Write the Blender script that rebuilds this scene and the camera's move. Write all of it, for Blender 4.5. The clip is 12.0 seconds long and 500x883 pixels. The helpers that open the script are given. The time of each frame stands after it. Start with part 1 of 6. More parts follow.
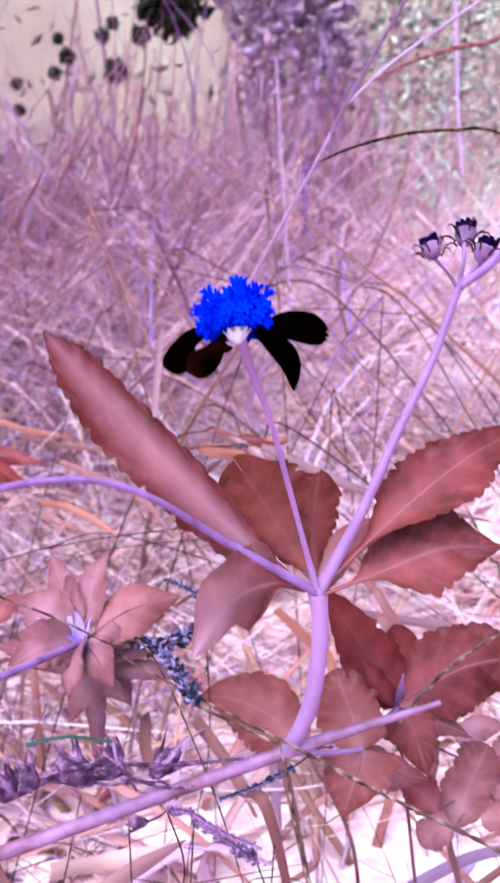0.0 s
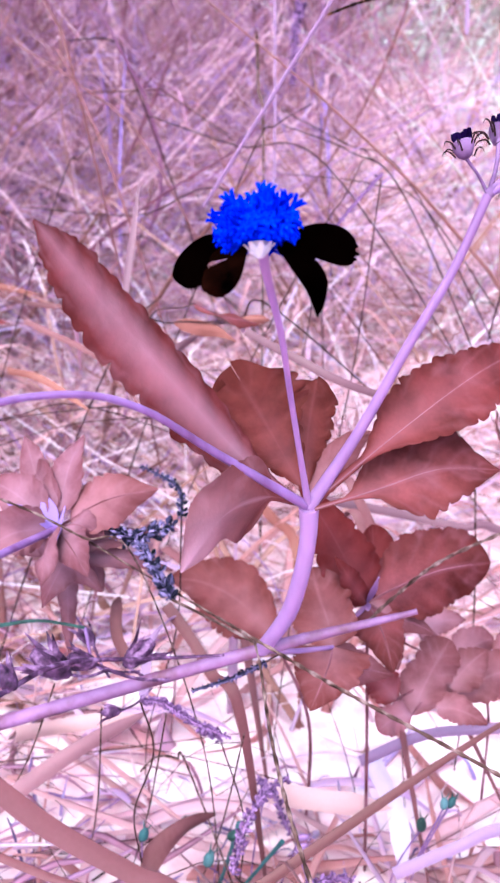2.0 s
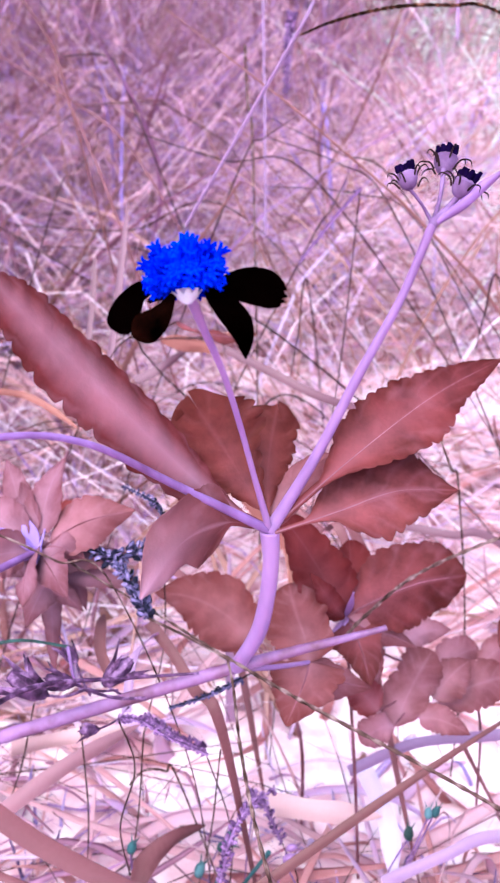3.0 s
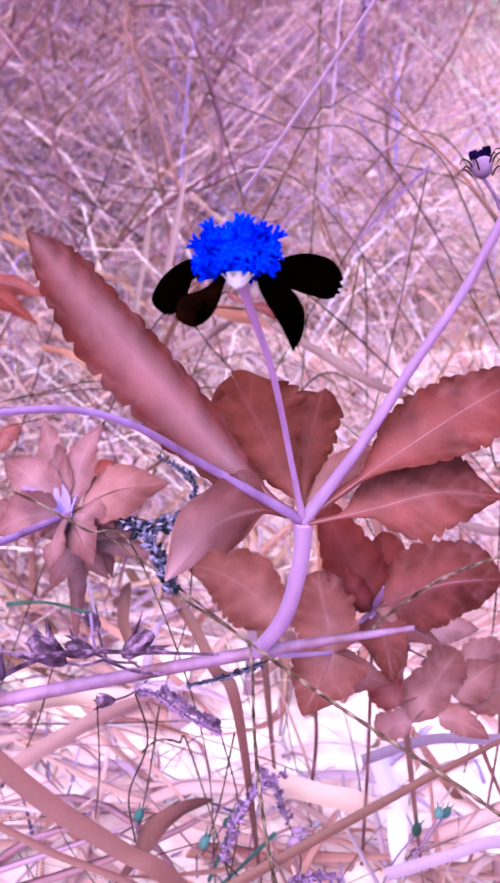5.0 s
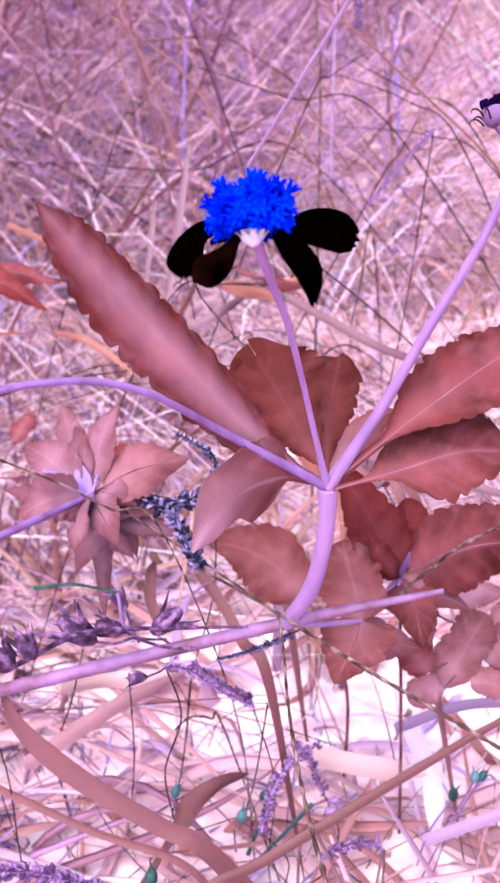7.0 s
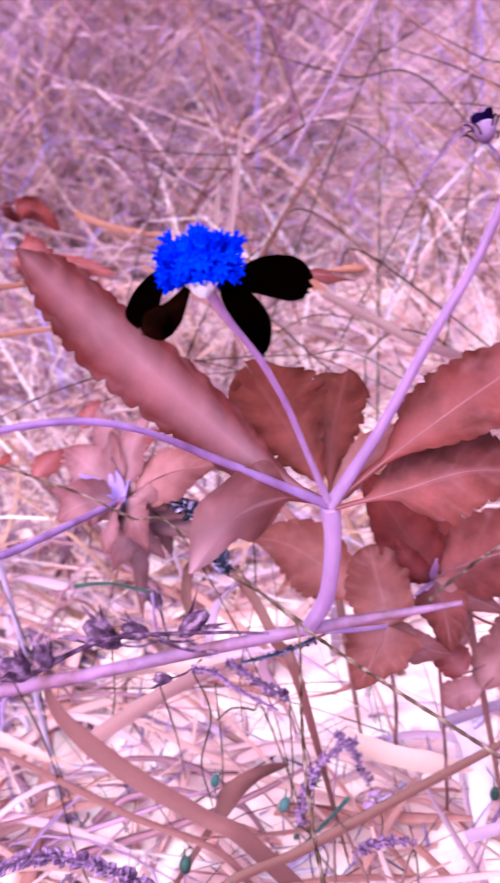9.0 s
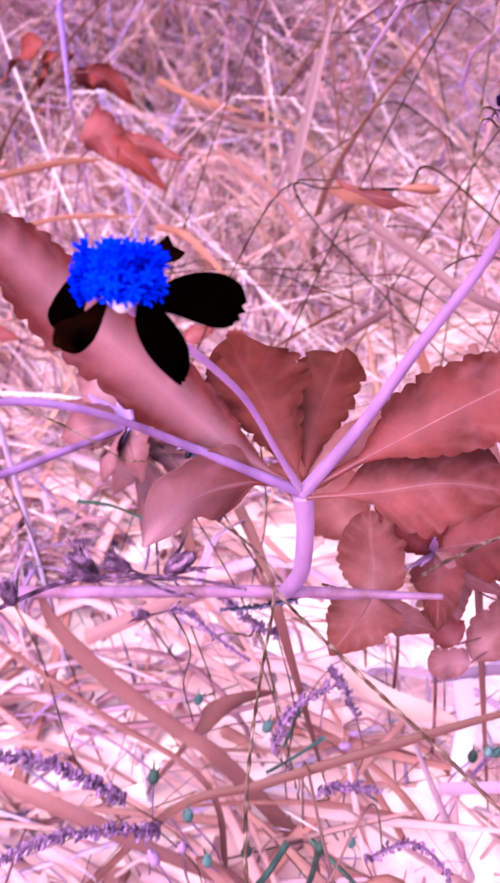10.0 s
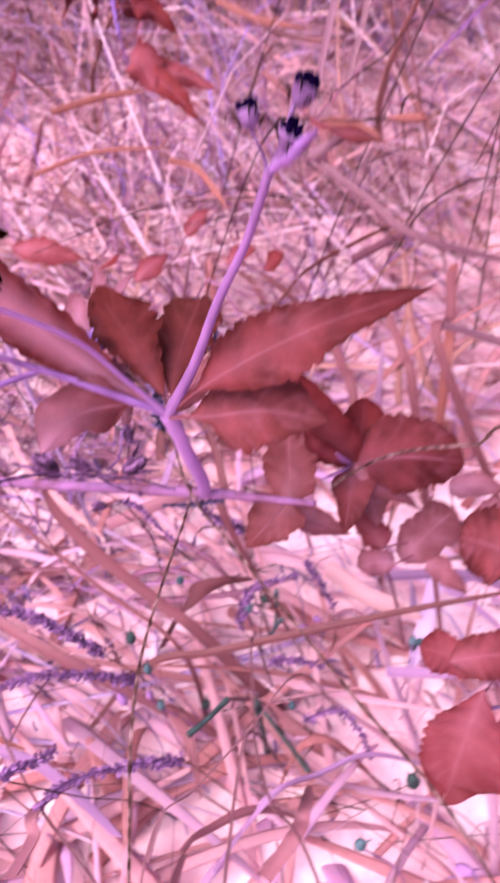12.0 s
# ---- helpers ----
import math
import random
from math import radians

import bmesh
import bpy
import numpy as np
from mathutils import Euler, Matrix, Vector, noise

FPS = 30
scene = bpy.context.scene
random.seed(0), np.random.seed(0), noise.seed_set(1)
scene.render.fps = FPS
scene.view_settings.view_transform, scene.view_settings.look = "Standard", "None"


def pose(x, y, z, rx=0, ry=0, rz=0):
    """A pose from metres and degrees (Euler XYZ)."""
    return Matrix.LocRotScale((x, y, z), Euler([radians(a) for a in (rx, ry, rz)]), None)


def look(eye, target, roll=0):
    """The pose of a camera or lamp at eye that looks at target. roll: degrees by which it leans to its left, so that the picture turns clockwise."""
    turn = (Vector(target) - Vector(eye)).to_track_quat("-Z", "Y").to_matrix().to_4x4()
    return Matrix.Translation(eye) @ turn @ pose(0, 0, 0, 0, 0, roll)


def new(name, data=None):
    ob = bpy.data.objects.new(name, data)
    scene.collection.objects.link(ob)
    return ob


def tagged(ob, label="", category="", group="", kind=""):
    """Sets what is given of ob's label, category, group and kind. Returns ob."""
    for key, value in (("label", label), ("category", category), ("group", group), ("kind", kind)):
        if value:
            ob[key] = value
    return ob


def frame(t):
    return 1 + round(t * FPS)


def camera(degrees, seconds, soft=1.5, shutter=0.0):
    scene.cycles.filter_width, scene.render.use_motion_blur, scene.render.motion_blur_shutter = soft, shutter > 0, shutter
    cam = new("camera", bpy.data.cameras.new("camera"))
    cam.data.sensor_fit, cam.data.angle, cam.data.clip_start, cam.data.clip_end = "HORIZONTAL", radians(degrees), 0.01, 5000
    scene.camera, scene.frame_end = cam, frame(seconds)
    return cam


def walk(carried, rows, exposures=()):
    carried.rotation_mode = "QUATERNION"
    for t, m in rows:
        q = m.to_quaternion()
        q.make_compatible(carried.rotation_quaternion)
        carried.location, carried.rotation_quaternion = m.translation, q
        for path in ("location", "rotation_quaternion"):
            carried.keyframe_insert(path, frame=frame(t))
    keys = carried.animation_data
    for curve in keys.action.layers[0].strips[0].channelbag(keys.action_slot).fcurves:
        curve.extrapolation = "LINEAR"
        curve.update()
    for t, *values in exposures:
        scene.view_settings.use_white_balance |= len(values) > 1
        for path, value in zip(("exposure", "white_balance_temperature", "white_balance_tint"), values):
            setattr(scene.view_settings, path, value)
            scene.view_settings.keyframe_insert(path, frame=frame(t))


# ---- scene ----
cam = camera(33.9, 12.0, soft=2.4, shutter=0.6)
cam.data.dof.use_dof, cam.data.dof.focus_distance, cam.data.dof.aperture_fstop = True, 0.135, 70
PATH = [
    (0, (-0.00279, -0.14489, 0.21182), (-0.06071, 0.84087, 0.05400), -2.383),
    (0.5, (-0.00675, -0.14890, 0.20304), (-0.01823, 0.84219, 0.07041), -1.741),
    (1, (-0.00945, -0.14097, 0.20586), (0.00721, 0.83404, -0.01567), 0.293),
    (1.5, (-0.00721, -0.13524, 0.21535), (-0.00979, 0.82487, -0.06429), 1.783),
    (2, (-0.01016, -0.13471, 0.21914), (-0.01504, 0.80924, -0.11091), 1.740),
    (2.5, (-0.00351, -0.13559, 0.22383), (-0.01715, 0.80860, -0.10529), 0.640),
    (3, (0.00027, -0.13629, 0.22494), (-0.02669, 0.80716, -0.10549), 0.073),
    (3.5, (-0.00096, -0.13702, 0.22438), (-0.03795, 0.80695, -0.10359), 2.461),
    (5.5, (0.00061, -0.12951, 0.22696), (-0.07952, 0.79208, -0.15283), 3.471),
    (6, (0.00126, -0.13032, 0.22687), (-0.08059, 0.79116, -0.15284), 2.425),
    (6.5, (-0.00174, -0.13311, 0.22105), (-0.07974, 0.78952, -0.15668), 1.412),
    (8.5, (0.00899, -0.11888, 0.23760), (-0.13488, 0.76178, -0.21377), -2.861),
    (9, (0.01508, -0.12554, 0.23297), (-0.18810, 0.75474, -0.19576), -2.853),
    (9.5, (0.02234, -0.11750, 0.23558), (-0.29555, 0.70521, -0.23569), -2.466),
    (10, (0.02976, -0.10415, 0.24537), (-0.25982, 0.66464, -0.32481), 0.605),
    (10.5, (0.02930, -0.10448, 0.25193), (-0.31464, 0.61201, -0.35500), -0.320),
    (11, (0.03573, -0.11160, 0.25831), (-0.35446, 0.53736, -0.39485), -5.749),
    (11.5, (0.08680, -0.09027, 0.24784), (-0.39839, 0.46904, -0.42429), -13.282),
    (12, (0.08892, -0.09978, 0.26573), (-0.34092, 0.51927, -0.39155), -6.676),
]
EXPOSURES = [(0, 2.01, 5420, -17), (2, 2.08, 5410, -20), (3, 2.01, 5410, -16), (6, 2.01, 5690, -10), (8, 2.03, 5820, -7), (9, 2.04, 5950, -6), (9.5, 2.09, 6390, 14), (10.5, 2.11, 6530, 13), (11, 1.87, 6660, 20), (11.5, 1.84, 6740, 26), (12, 1.71, 6820, 34)]
walk(cam, [(t, look(eye, target, roll)) for t, eye, target, roll in PATH], EXPOSURES)

# ---- sky and sun: a thin even overcast ----
world = bpy.data.worlds.new("sky")
scene.world = world
world.use_nodes = True
wn, wl = world.node_tree.nodes, world.node_tree.links
sky = wn.new("ShaderNodeTexSky")
sky.sky_type = "NISHITA"
sky.sun_disc = False
sky.sun_elevation, sky.sun_rotation = radians(55), radians(200)
sky.dust_density, sky.air_density, sky.ozone_density = 4.0, 1.0, 0.6
wn["Background"].inputs["Strength"].default_value = 0.15
wl.new(sky.outputs["Color"], wn["Background"].inputs["Color"])
sun = new("sun", bpy.data.lights.new("sun", "SUN"))
sun.data.energy, sun.data.angle, sun.data.color = 1.5, radians(60), (1.0, 0.96, 0.9)
sun.matrix_basis = look((-0.5, -1.2, 2.0), (0, 0, 0))


# ---- materials ----
def material(name, stops, rough=0.6, grain=900.0, stain=60.0, bump=0.15, vary="noise", glow=0.25, spec=0.3, streak=1.0):
    """stops: colours from dark to light. vary: noise, object (by piece) or island (by strand). glow: share of light let through."""
    m = bpy.data.materials.new(name)
    m.use_nodes = True
    n, l = m.node_tree.nodes, m.node_tree.links
    bsdf, out = n["Principled BSDF"], n["Material Output"]
    bsdf.inputs["Roughness"].default_value = rough
    bsdf.inputs["Specular IOR Level"].default_value = spec
    co = n.new("ShaderNodeTexCoord")
    mp = n.new("ShaderNodeMapping")
    mp.inputs["Scale"].default_value = (1, 1, streak)
    l.new(co.outputs["Object"], mp.inputs["Vector"])
    a, b = n.new("ShaderNodeTexNoise"), n.new("ShaderNodeTexNoise")
    a.inputs["Scale"].default_value, b.inputs["Scale"].default_value = grain, stain
    a.inputs["Detail"].default_value, b.inputs["Detail"].default_value = 3, 4
    for t in (a, b):
        l.new(mp.outputs["Vector"], t.inputs["Vector"])
    mix = n.new("ShaderNodeMath")
    mix.operation = "MULTIPLY_ADD"
    mix.inputs[1].default_value = 0.35
    l.new(a.outputs["Fac"], mix.inputs[0])
    last = b.outputs["Fac"]
    if vary != "noise":
        r = n.new("ShaderNodeObjectInfo" if vary == "object" else "ShaderNodeNewGeometry")
        pick = r.outputs["Random" if vary == "object" else "Random Per Island"]
        add = n.new("ShaderNodeMath")
        add.operation = "MULTIPLY_ADD"
        add.inputs[1].default_value = 0.3
        l.new(b.outputs["Fac"], add.inputs[0])
        l.new(pick, add.inputs[2])
        low = n.new("ShaderNodeMath")
        low.operation = "SUBTRACT"
        low.inputs[1].default_value = 0.3
        l.new(add.outputs[0], low.inputs[0])
        last = low.outputs[0]
    else:
        spread = n.new("ShaderNodeMapRange")
        spread.inputs["From Min"].default_value, spread.inputs["From Max"].default_value = 0.3, 0.7
        spread.inputs["To Min"].default_value, spread.inputs["To Max"].default_value = -0.18, 0.82
        l.new(last, spread.inputs["Value"])
        last = spread.outputs["Result"]
    l.new(last, mix.inputs[2])
    ramp = n.new("ShaderNodeValToRGB")
    ramp.color_ramp.elements[0].color = (*stops[0], 1)
    ramp.color_ramp.elements[1].color = (*stops[-1], 1)
    for k, c in enumerate(stops[1:-1]):
        ramp.color_ramp.elements.new((k + 1) / (len(stops) - 1)).color = (*c, 1)
    l.new(mix.outputs[0], ramp.inputs["Fac"])
    l.new(ramp.outputs["Color"], bsdf.inputs["Base Color"])
    bp = n.new("ShaderNodeBump")
    bp.inputs["Strength"].default_value, bp.inputs["Distance"].default_value = bump, 0.0004
    l.new(a.outputs["Fac"], bp.inputs["Height"])
    l.new(bp.outputs["Normal"], bsdf.inputs["Normal"])
    if glow:
        tr, mx = n.new("ShaderNodeBsdfTranslucent"), n.new("ShaderNodeMixShader")
        l.new(ramp.outputs["Color"], tr.inputs["Color"])
        mx.inputs["Fac"].default_value = glow
        l.new(bsdf.outputs[0], mx.inputs[1])
        l.new(tr.outputs[0], mx.inputs[2])
        l.new(mx.outputs[0], out.inputs["Surface"])
    return m


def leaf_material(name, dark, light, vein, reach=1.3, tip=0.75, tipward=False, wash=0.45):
    """A leaf with a pale midrib, faint side veins and a painted sheen, laid out along its own length and breadth.
    tipward: it fades towards its tip.
    """
    m = material(name, [dark, light], rough=0.65, grain=1400, stain=140, bump=0.12, glow=0.2, spec=0.08)
    n, l = m.node_tree.nodes, m.node_tree.links
    uv = n.new("ShaderNodeUVMap")
    uv.uv_map = "blade"
    sep = n.new("ShaderNodeSeparateXYZ")
    l.new(uv.outputs["UV"], sep.inputs["Vector"])

    def calc(op, a, b=0.0, c=0.0):
        q = n.new("ShaderNodeMath")
        q.operation = op
        for k, val in enumerate((a, b, c)):
            if isinstance(val, float):
                q.inputs[k].default_value = val
            else:
                l.new(val, q.inputs[k])
        return q.outputs[0]

    side = calc("ABSOLUTE", calc("MULTIPLY_ADD", sep.outputs["Y"], 2.0, -1.0))
    rib = calc("SUBTRACT", 1.0, calc("MINIMUM", calc("DIVIDE", side, 0.13), 1.0))
    bent = calc("MULTIPLY_ADD", [q for q in n if q.type == "TEX_NOISE"][1].outputs["Fac"], 1.1, calc("MULTIPLY", sep.outputs["X"], 7.0))
    wave = calc("FRACT", calc("MULTIPLY_ADD", side, -1.5, bent))
    line = calc("SUBTRACT", 1.0, calc("MINIMUM", calc("DIVIDE", calc("ABSOLUTE", calc("SUBTRACT", wave, 0.5)), 0.28), 1.0))
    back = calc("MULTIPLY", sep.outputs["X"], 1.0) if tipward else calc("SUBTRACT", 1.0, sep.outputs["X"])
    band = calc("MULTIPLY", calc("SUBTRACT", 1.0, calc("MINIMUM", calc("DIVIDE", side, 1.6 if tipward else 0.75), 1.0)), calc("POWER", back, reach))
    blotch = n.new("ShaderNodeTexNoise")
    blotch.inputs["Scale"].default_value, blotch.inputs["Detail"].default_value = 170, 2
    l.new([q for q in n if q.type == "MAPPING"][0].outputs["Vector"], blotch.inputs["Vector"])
    # random pale blotches: a sheen put into the colour
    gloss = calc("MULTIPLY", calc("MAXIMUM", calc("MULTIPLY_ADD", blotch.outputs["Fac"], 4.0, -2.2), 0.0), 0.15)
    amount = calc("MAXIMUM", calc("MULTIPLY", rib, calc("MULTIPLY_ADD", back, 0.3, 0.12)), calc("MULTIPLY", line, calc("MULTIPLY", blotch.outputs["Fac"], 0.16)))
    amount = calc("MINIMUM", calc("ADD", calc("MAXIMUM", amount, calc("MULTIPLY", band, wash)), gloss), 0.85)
    ramp = [q for q in n if q.type == "VALTORGB"][0]
    mx = n.new("ShaderNodeMix")
    mx.data_type = "RGBA"
    l.new(amount, mx.inputs[0])
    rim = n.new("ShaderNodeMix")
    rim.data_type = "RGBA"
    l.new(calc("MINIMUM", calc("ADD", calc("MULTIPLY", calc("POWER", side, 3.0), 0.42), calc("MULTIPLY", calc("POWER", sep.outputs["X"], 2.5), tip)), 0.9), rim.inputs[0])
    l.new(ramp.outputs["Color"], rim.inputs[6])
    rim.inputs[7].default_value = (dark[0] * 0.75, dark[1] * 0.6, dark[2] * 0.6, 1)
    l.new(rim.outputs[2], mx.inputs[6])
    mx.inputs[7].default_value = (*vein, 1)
    for q in n:
        if q.type == "BSDF_PRINCIPLED":
            l.new(mx.outputs[2], q.inputs["Base Color"])
        if q.type == "BSDF_TRANSLUCENT":
            l.new(mx.outputs[2], q.inputs["Color"])
    bp = [q for q in n if q.type == "BUMP"][0]
    old = bp.inputs["Height"].links[0].from_socket
    l.new(calc("MULTIPLY_ADD", amount, -0.8, old), bp.inputs["Height"])
    bp.inputs["Strength"].default_value = 0.3
    return m


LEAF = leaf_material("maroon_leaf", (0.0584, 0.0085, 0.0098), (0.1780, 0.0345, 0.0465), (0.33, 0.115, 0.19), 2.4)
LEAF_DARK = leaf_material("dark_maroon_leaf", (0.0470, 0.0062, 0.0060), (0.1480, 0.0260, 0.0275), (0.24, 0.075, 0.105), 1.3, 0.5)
# wash reaches the tip: pale midrib plus the leaf's sheen, held in colour
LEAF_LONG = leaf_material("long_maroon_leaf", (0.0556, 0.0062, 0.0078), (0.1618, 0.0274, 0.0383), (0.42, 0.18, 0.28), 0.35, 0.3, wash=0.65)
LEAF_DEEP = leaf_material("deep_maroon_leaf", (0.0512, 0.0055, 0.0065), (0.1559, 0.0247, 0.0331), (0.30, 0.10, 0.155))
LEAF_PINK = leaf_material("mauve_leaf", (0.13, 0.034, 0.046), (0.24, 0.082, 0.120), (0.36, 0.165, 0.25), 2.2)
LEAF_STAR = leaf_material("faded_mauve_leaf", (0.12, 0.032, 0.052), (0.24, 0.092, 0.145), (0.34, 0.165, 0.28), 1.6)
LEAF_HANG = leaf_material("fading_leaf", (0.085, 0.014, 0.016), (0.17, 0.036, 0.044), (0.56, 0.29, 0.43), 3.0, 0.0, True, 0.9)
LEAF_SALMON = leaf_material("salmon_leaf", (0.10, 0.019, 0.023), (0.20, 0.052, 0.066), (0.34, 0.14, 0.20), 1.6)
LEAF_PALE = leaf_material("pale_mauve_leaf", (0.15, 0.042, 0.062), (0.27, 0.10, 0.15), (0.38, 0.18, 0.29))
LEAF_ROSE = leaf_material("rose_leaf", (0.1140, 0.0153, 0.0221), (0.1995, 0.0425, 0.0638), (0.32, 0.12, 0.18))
PALE_RIB = material("pale_lilac_midrib", [(0.165, 0.060, 0.095), (0.235, 0.098, 0.152)], rough=0.6, grain=900, stain=120, glow=0.3, spec=0.1)
MIDRIB = material("rose_midrib", [(0.09, 0.02, 0.03), (0.26, 0.09, 0.15)], rough=0.6, grain=900, stain=120, glow=0.2, spec=0.1)
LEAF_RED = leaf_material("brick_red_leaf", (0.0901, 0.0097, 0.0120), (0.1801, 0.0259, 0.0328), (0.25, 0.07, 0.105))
STEM = material("lilac_stem", [(0.243, 0.103, 0.319), (0.346, 0.162, 0.422), (0.422, 0.216, 0.467)], rough=0.5, grain=700, stain=90, streak=0.15, glow=0.4)
STALK = material("pink_lilac_stalk", [(0.333, 0.151, 0.422), (0.461, 0.238, 0.524)], rough=0.5, grain=700, stain=110, streak=0.2, glow=0.4)
BRANCH = material("mauve_branch", [(0.192, 0.076, 0.217), (0.307, 0.140, 0.365), (0.397, 0.194, 0.445)], rough=0.5, grain=700, stain=110, streak=0.2, glow=0.4)
PALE_LILAC = material("pale_lilac_stem", [(0.40, 0.25, 0.50), (0.50, 0.34, 0.58)], rough=0.5, grain=700, stain=90, streak=0.15)
PALE_STEM = material("pale_violet_stem", [(0.232, 0.112, 0.451), (0.312, 0.173, 0.544)], rough=0.5, grain=700, stain=90, streak=0.15)
STEM_DARK = material("violet_stem", [(0.149, 0.050, 0.179), (0.299, 0.140, 0.420)], rough=0.5, grain=700, stain=160, streak=0.3)
RUNNER = material("mauve_runner", [(0.12, 0.032, 0.06), (0.22, 0.085, 0.22), (0.29, 0.13, 0.33)], rough=0.5, grain=800, stain=130, streak=1.0)
PETAL = material("black_petal", [(0.0001, 0.0, 0.0), (0.0004, 0.0001, 0.0001)], rough=0.9, grain=1500, stain=200, bump=0.1, glow=0.0, spec=0.0)
PETAL_BROWN = material("dark_brown_petal", [(0.0002, 0.0001, 0.0001), (0.006, 0.0012, 0.0008)], rough=0.9, grain=1500, stain=260, bump=0.1, glow=0.1, spec=0.0)
FLORET = material("blue_floret", [(0.0, 0.004, 0.45), (0.0, 0.018, 0.8), (0.0, 0.035, 0.95)], rough=0.8, grain=2500, stain=500, vary="object", glow=0.35, spec=0.0)
CALYX = material("pale_calyx", [(0.55, 0.44, 0.62), (0.68, 0.58, 0.74)], rough=0.6, grain=1500, stain=300)
BUD_TIP = material("inky_bud_tip", [(0.001, 0.0003, 0.004), (0.006, 0.0015, 0.022)], rough=0.9, grain=2000, stain=400, glow=0, spec=0.0)
BUD_CUP = material("mauve_bud_cup", [(0.10, 0.04, 0.12), (0.25, 0.125, 0.30)], rough=0.6, grain=1500, stain=300, spec=0.05)
BEAD = material("beaded_brown_spike", [(0.0015, 0.0005, 0.0004), (0.012, 0.004, 0.003), (0.16, 0.055, 0.04)], rough=0.8, grain=1500, stain=700, glow=0, spec=0.02)
HAIR = material("dark_hair", [(0.008, 0.003, 0.006), (0.03, 0.01, 0.016)], rough=0.8, glow=0, spec=0.05)
BLADE = material("salmon_blade", [(0.15, 0.043, 0.060), (0.21, 0.070, 0.098), (0.29, 0.115, 0.168)], rough=0.6, grain=900, stain=70, vary="object", glow=0.3, streak=0.4)
BLADE_DARK = material("rust_blade", [(0.12, 0.030, 0.042), (0.21, 0.070, 0.098)], rough=0.6, grain=900, stain=80, vary="object")
BLADE_DEEP = material("deep_rose_blade", [(0.095, 0.025, 0.034), (0.16, 0.050, 0.066)], rough=0.6, grain=900, stain=80, vary="object", glow=0.2)
BLADE_RUST = material("orange_rust_blade", [(0.15, 0.036, 0.034), (0.23, 0.070, 0.070)], rough=0.6, grain=900, stain=80, vary="object", glow=0.2)
BLADE_PEACH = material("peach_blade", [(0.44, 0.21, 0.25), (0.54, 0.30, 0.36)], rough=0.6, grain=900, stain=70, vary="object", glow=0.3)
BLADE_LIGHT = material("light_lilac_blade", [(0.46, 0.29, 0.54), (0.58, 0.40, 0.64)], rough=0.6, grain=900, stain=70, vary="object", glow=0.3)
BLADE_DUSK = material("dusky_mauve_blade", [(0.125, 0.046, 0.072), (0.185, 0.080, 0.130)], rough=0.6, grain=900, stain=80, vary="object", glow=0.2)
BLADE_PALE = material("pale_lilac_blade", [(0.24, 0.115, 0.25), (0.34, 0.18, 0.36)], rough=0.6, grain=900, stain=70, vary="object", glow=0.3)
TWIST = material("banded_awn", [(0.010, 0.004, 0.004), (0.07, 0.032, 0.034), (0.24, 0.14, 0.16)], rough=0.9, grain=900, stain=420, glow=0, bump=0.3, spec=0.02)
SPIKE = material("plum_seed_spike", [(0.048, 0.016, 0.058), (0.136, 0.054, 0.160), (0.288, 0.136, 0.336)], rough=0.7, grain=1500, stain=300, vary="island", glow=0.1, spec=0.08)
SPIKE_INK = material("ink_blue_seed", [(0.002, 0.0015, 0.004), (0.012, 0.009, 0.026), (0.06, 0.04, 0.11), (0.20, 0.13, 0.30)], rough=0.7, grain=1500, stain=300, vary="island", glow=0.1, spec=0.05)
TEAL = material("teal_husk", [(0.01, 0.03, 0.045), (0.04, 0.085, 0.11), (0.09, 0.14, 0.19)], rough=0.6, grain=1500, stain=300, vary="object", glow=0.1)
TEAL_DARK = material("dark_teal_husk", [(0.005, 0.01, 0.012), (0.022, 0.045, 0.05)], rough=0.6, grain=1500, stain=300, glow=0)
BRACT = material("plum_bract", [(0.012, 0.004, 0.014), (0.075, 0.026, 0.08), (0.30, 0.145, 0.32)], rough=0.6, grain=1500, stain=420, glow=0.15, spec=0.08)
GROUND = material("pale_pink_soil", [(0.56, 0.28, 0.36), (0.68, 0.42, 0.52), (0.80, 0.61, 0.70)], rough=0.9, grain=350, stain=75, bump=0.4, glow=0, spec=0.1)
STRAND_MID = material("pale_mixed_strands", [(0.428, 0.190, 0.235), (0.632, 0.342, 0.431), (0.755, 0.475, 0.608), (0.816, 0.570, 0.745), (0.857, 0.665, 0.804), (0.530, 0.342, 0.706)],
                      rough=0.65, grain=600, stain=25, vary="island", glow=0.5)
STRAND_RUST = material("rust_strands", [(0.20, 0.07, 0.07), (0.32, 0.135, 0.135), (0.42, 0.20, 0.21)], rough=0.65, grain=500, stain=25, vary="island", glow=0.3)
STRAND_FAR = material("far_strands", [(0.399, 0.165, 0.190), (0.546, 0.252, 0.320), (0.630, 0.330, 0.460), (0.714, 0.407, 0.580), (0.798, 0.504, 0.660), (0.483, 0.272, 0.660)],
                      rough=0.65, grain=300, stain=12, vary="island", glow=0.4)
STRAND_MAUVE = material("mauve_strands", [(0.202, 0.068, 0.099), (0.293, 0.106, 0.180), (0.363, 0.145, 0.279), (0.423, 0.196, 0.378), (0.302, 0.145, 0.405)],
                        rough=0.65, grain=300, stain=12, vary="island", glow=0.4)
STRAND_WASH = material("washed_litter_blades", [(0.52, 0.22, 0.26), (0.62, 0.31, 0.37), (0.70, 0.40, 0.49), (0.76, 0.48, 0.60), (0.66, 0.42, 0.68)],
                       rough=0.8, grain=400, stain=30, vary="island", glow=0.6, spec=0.03)
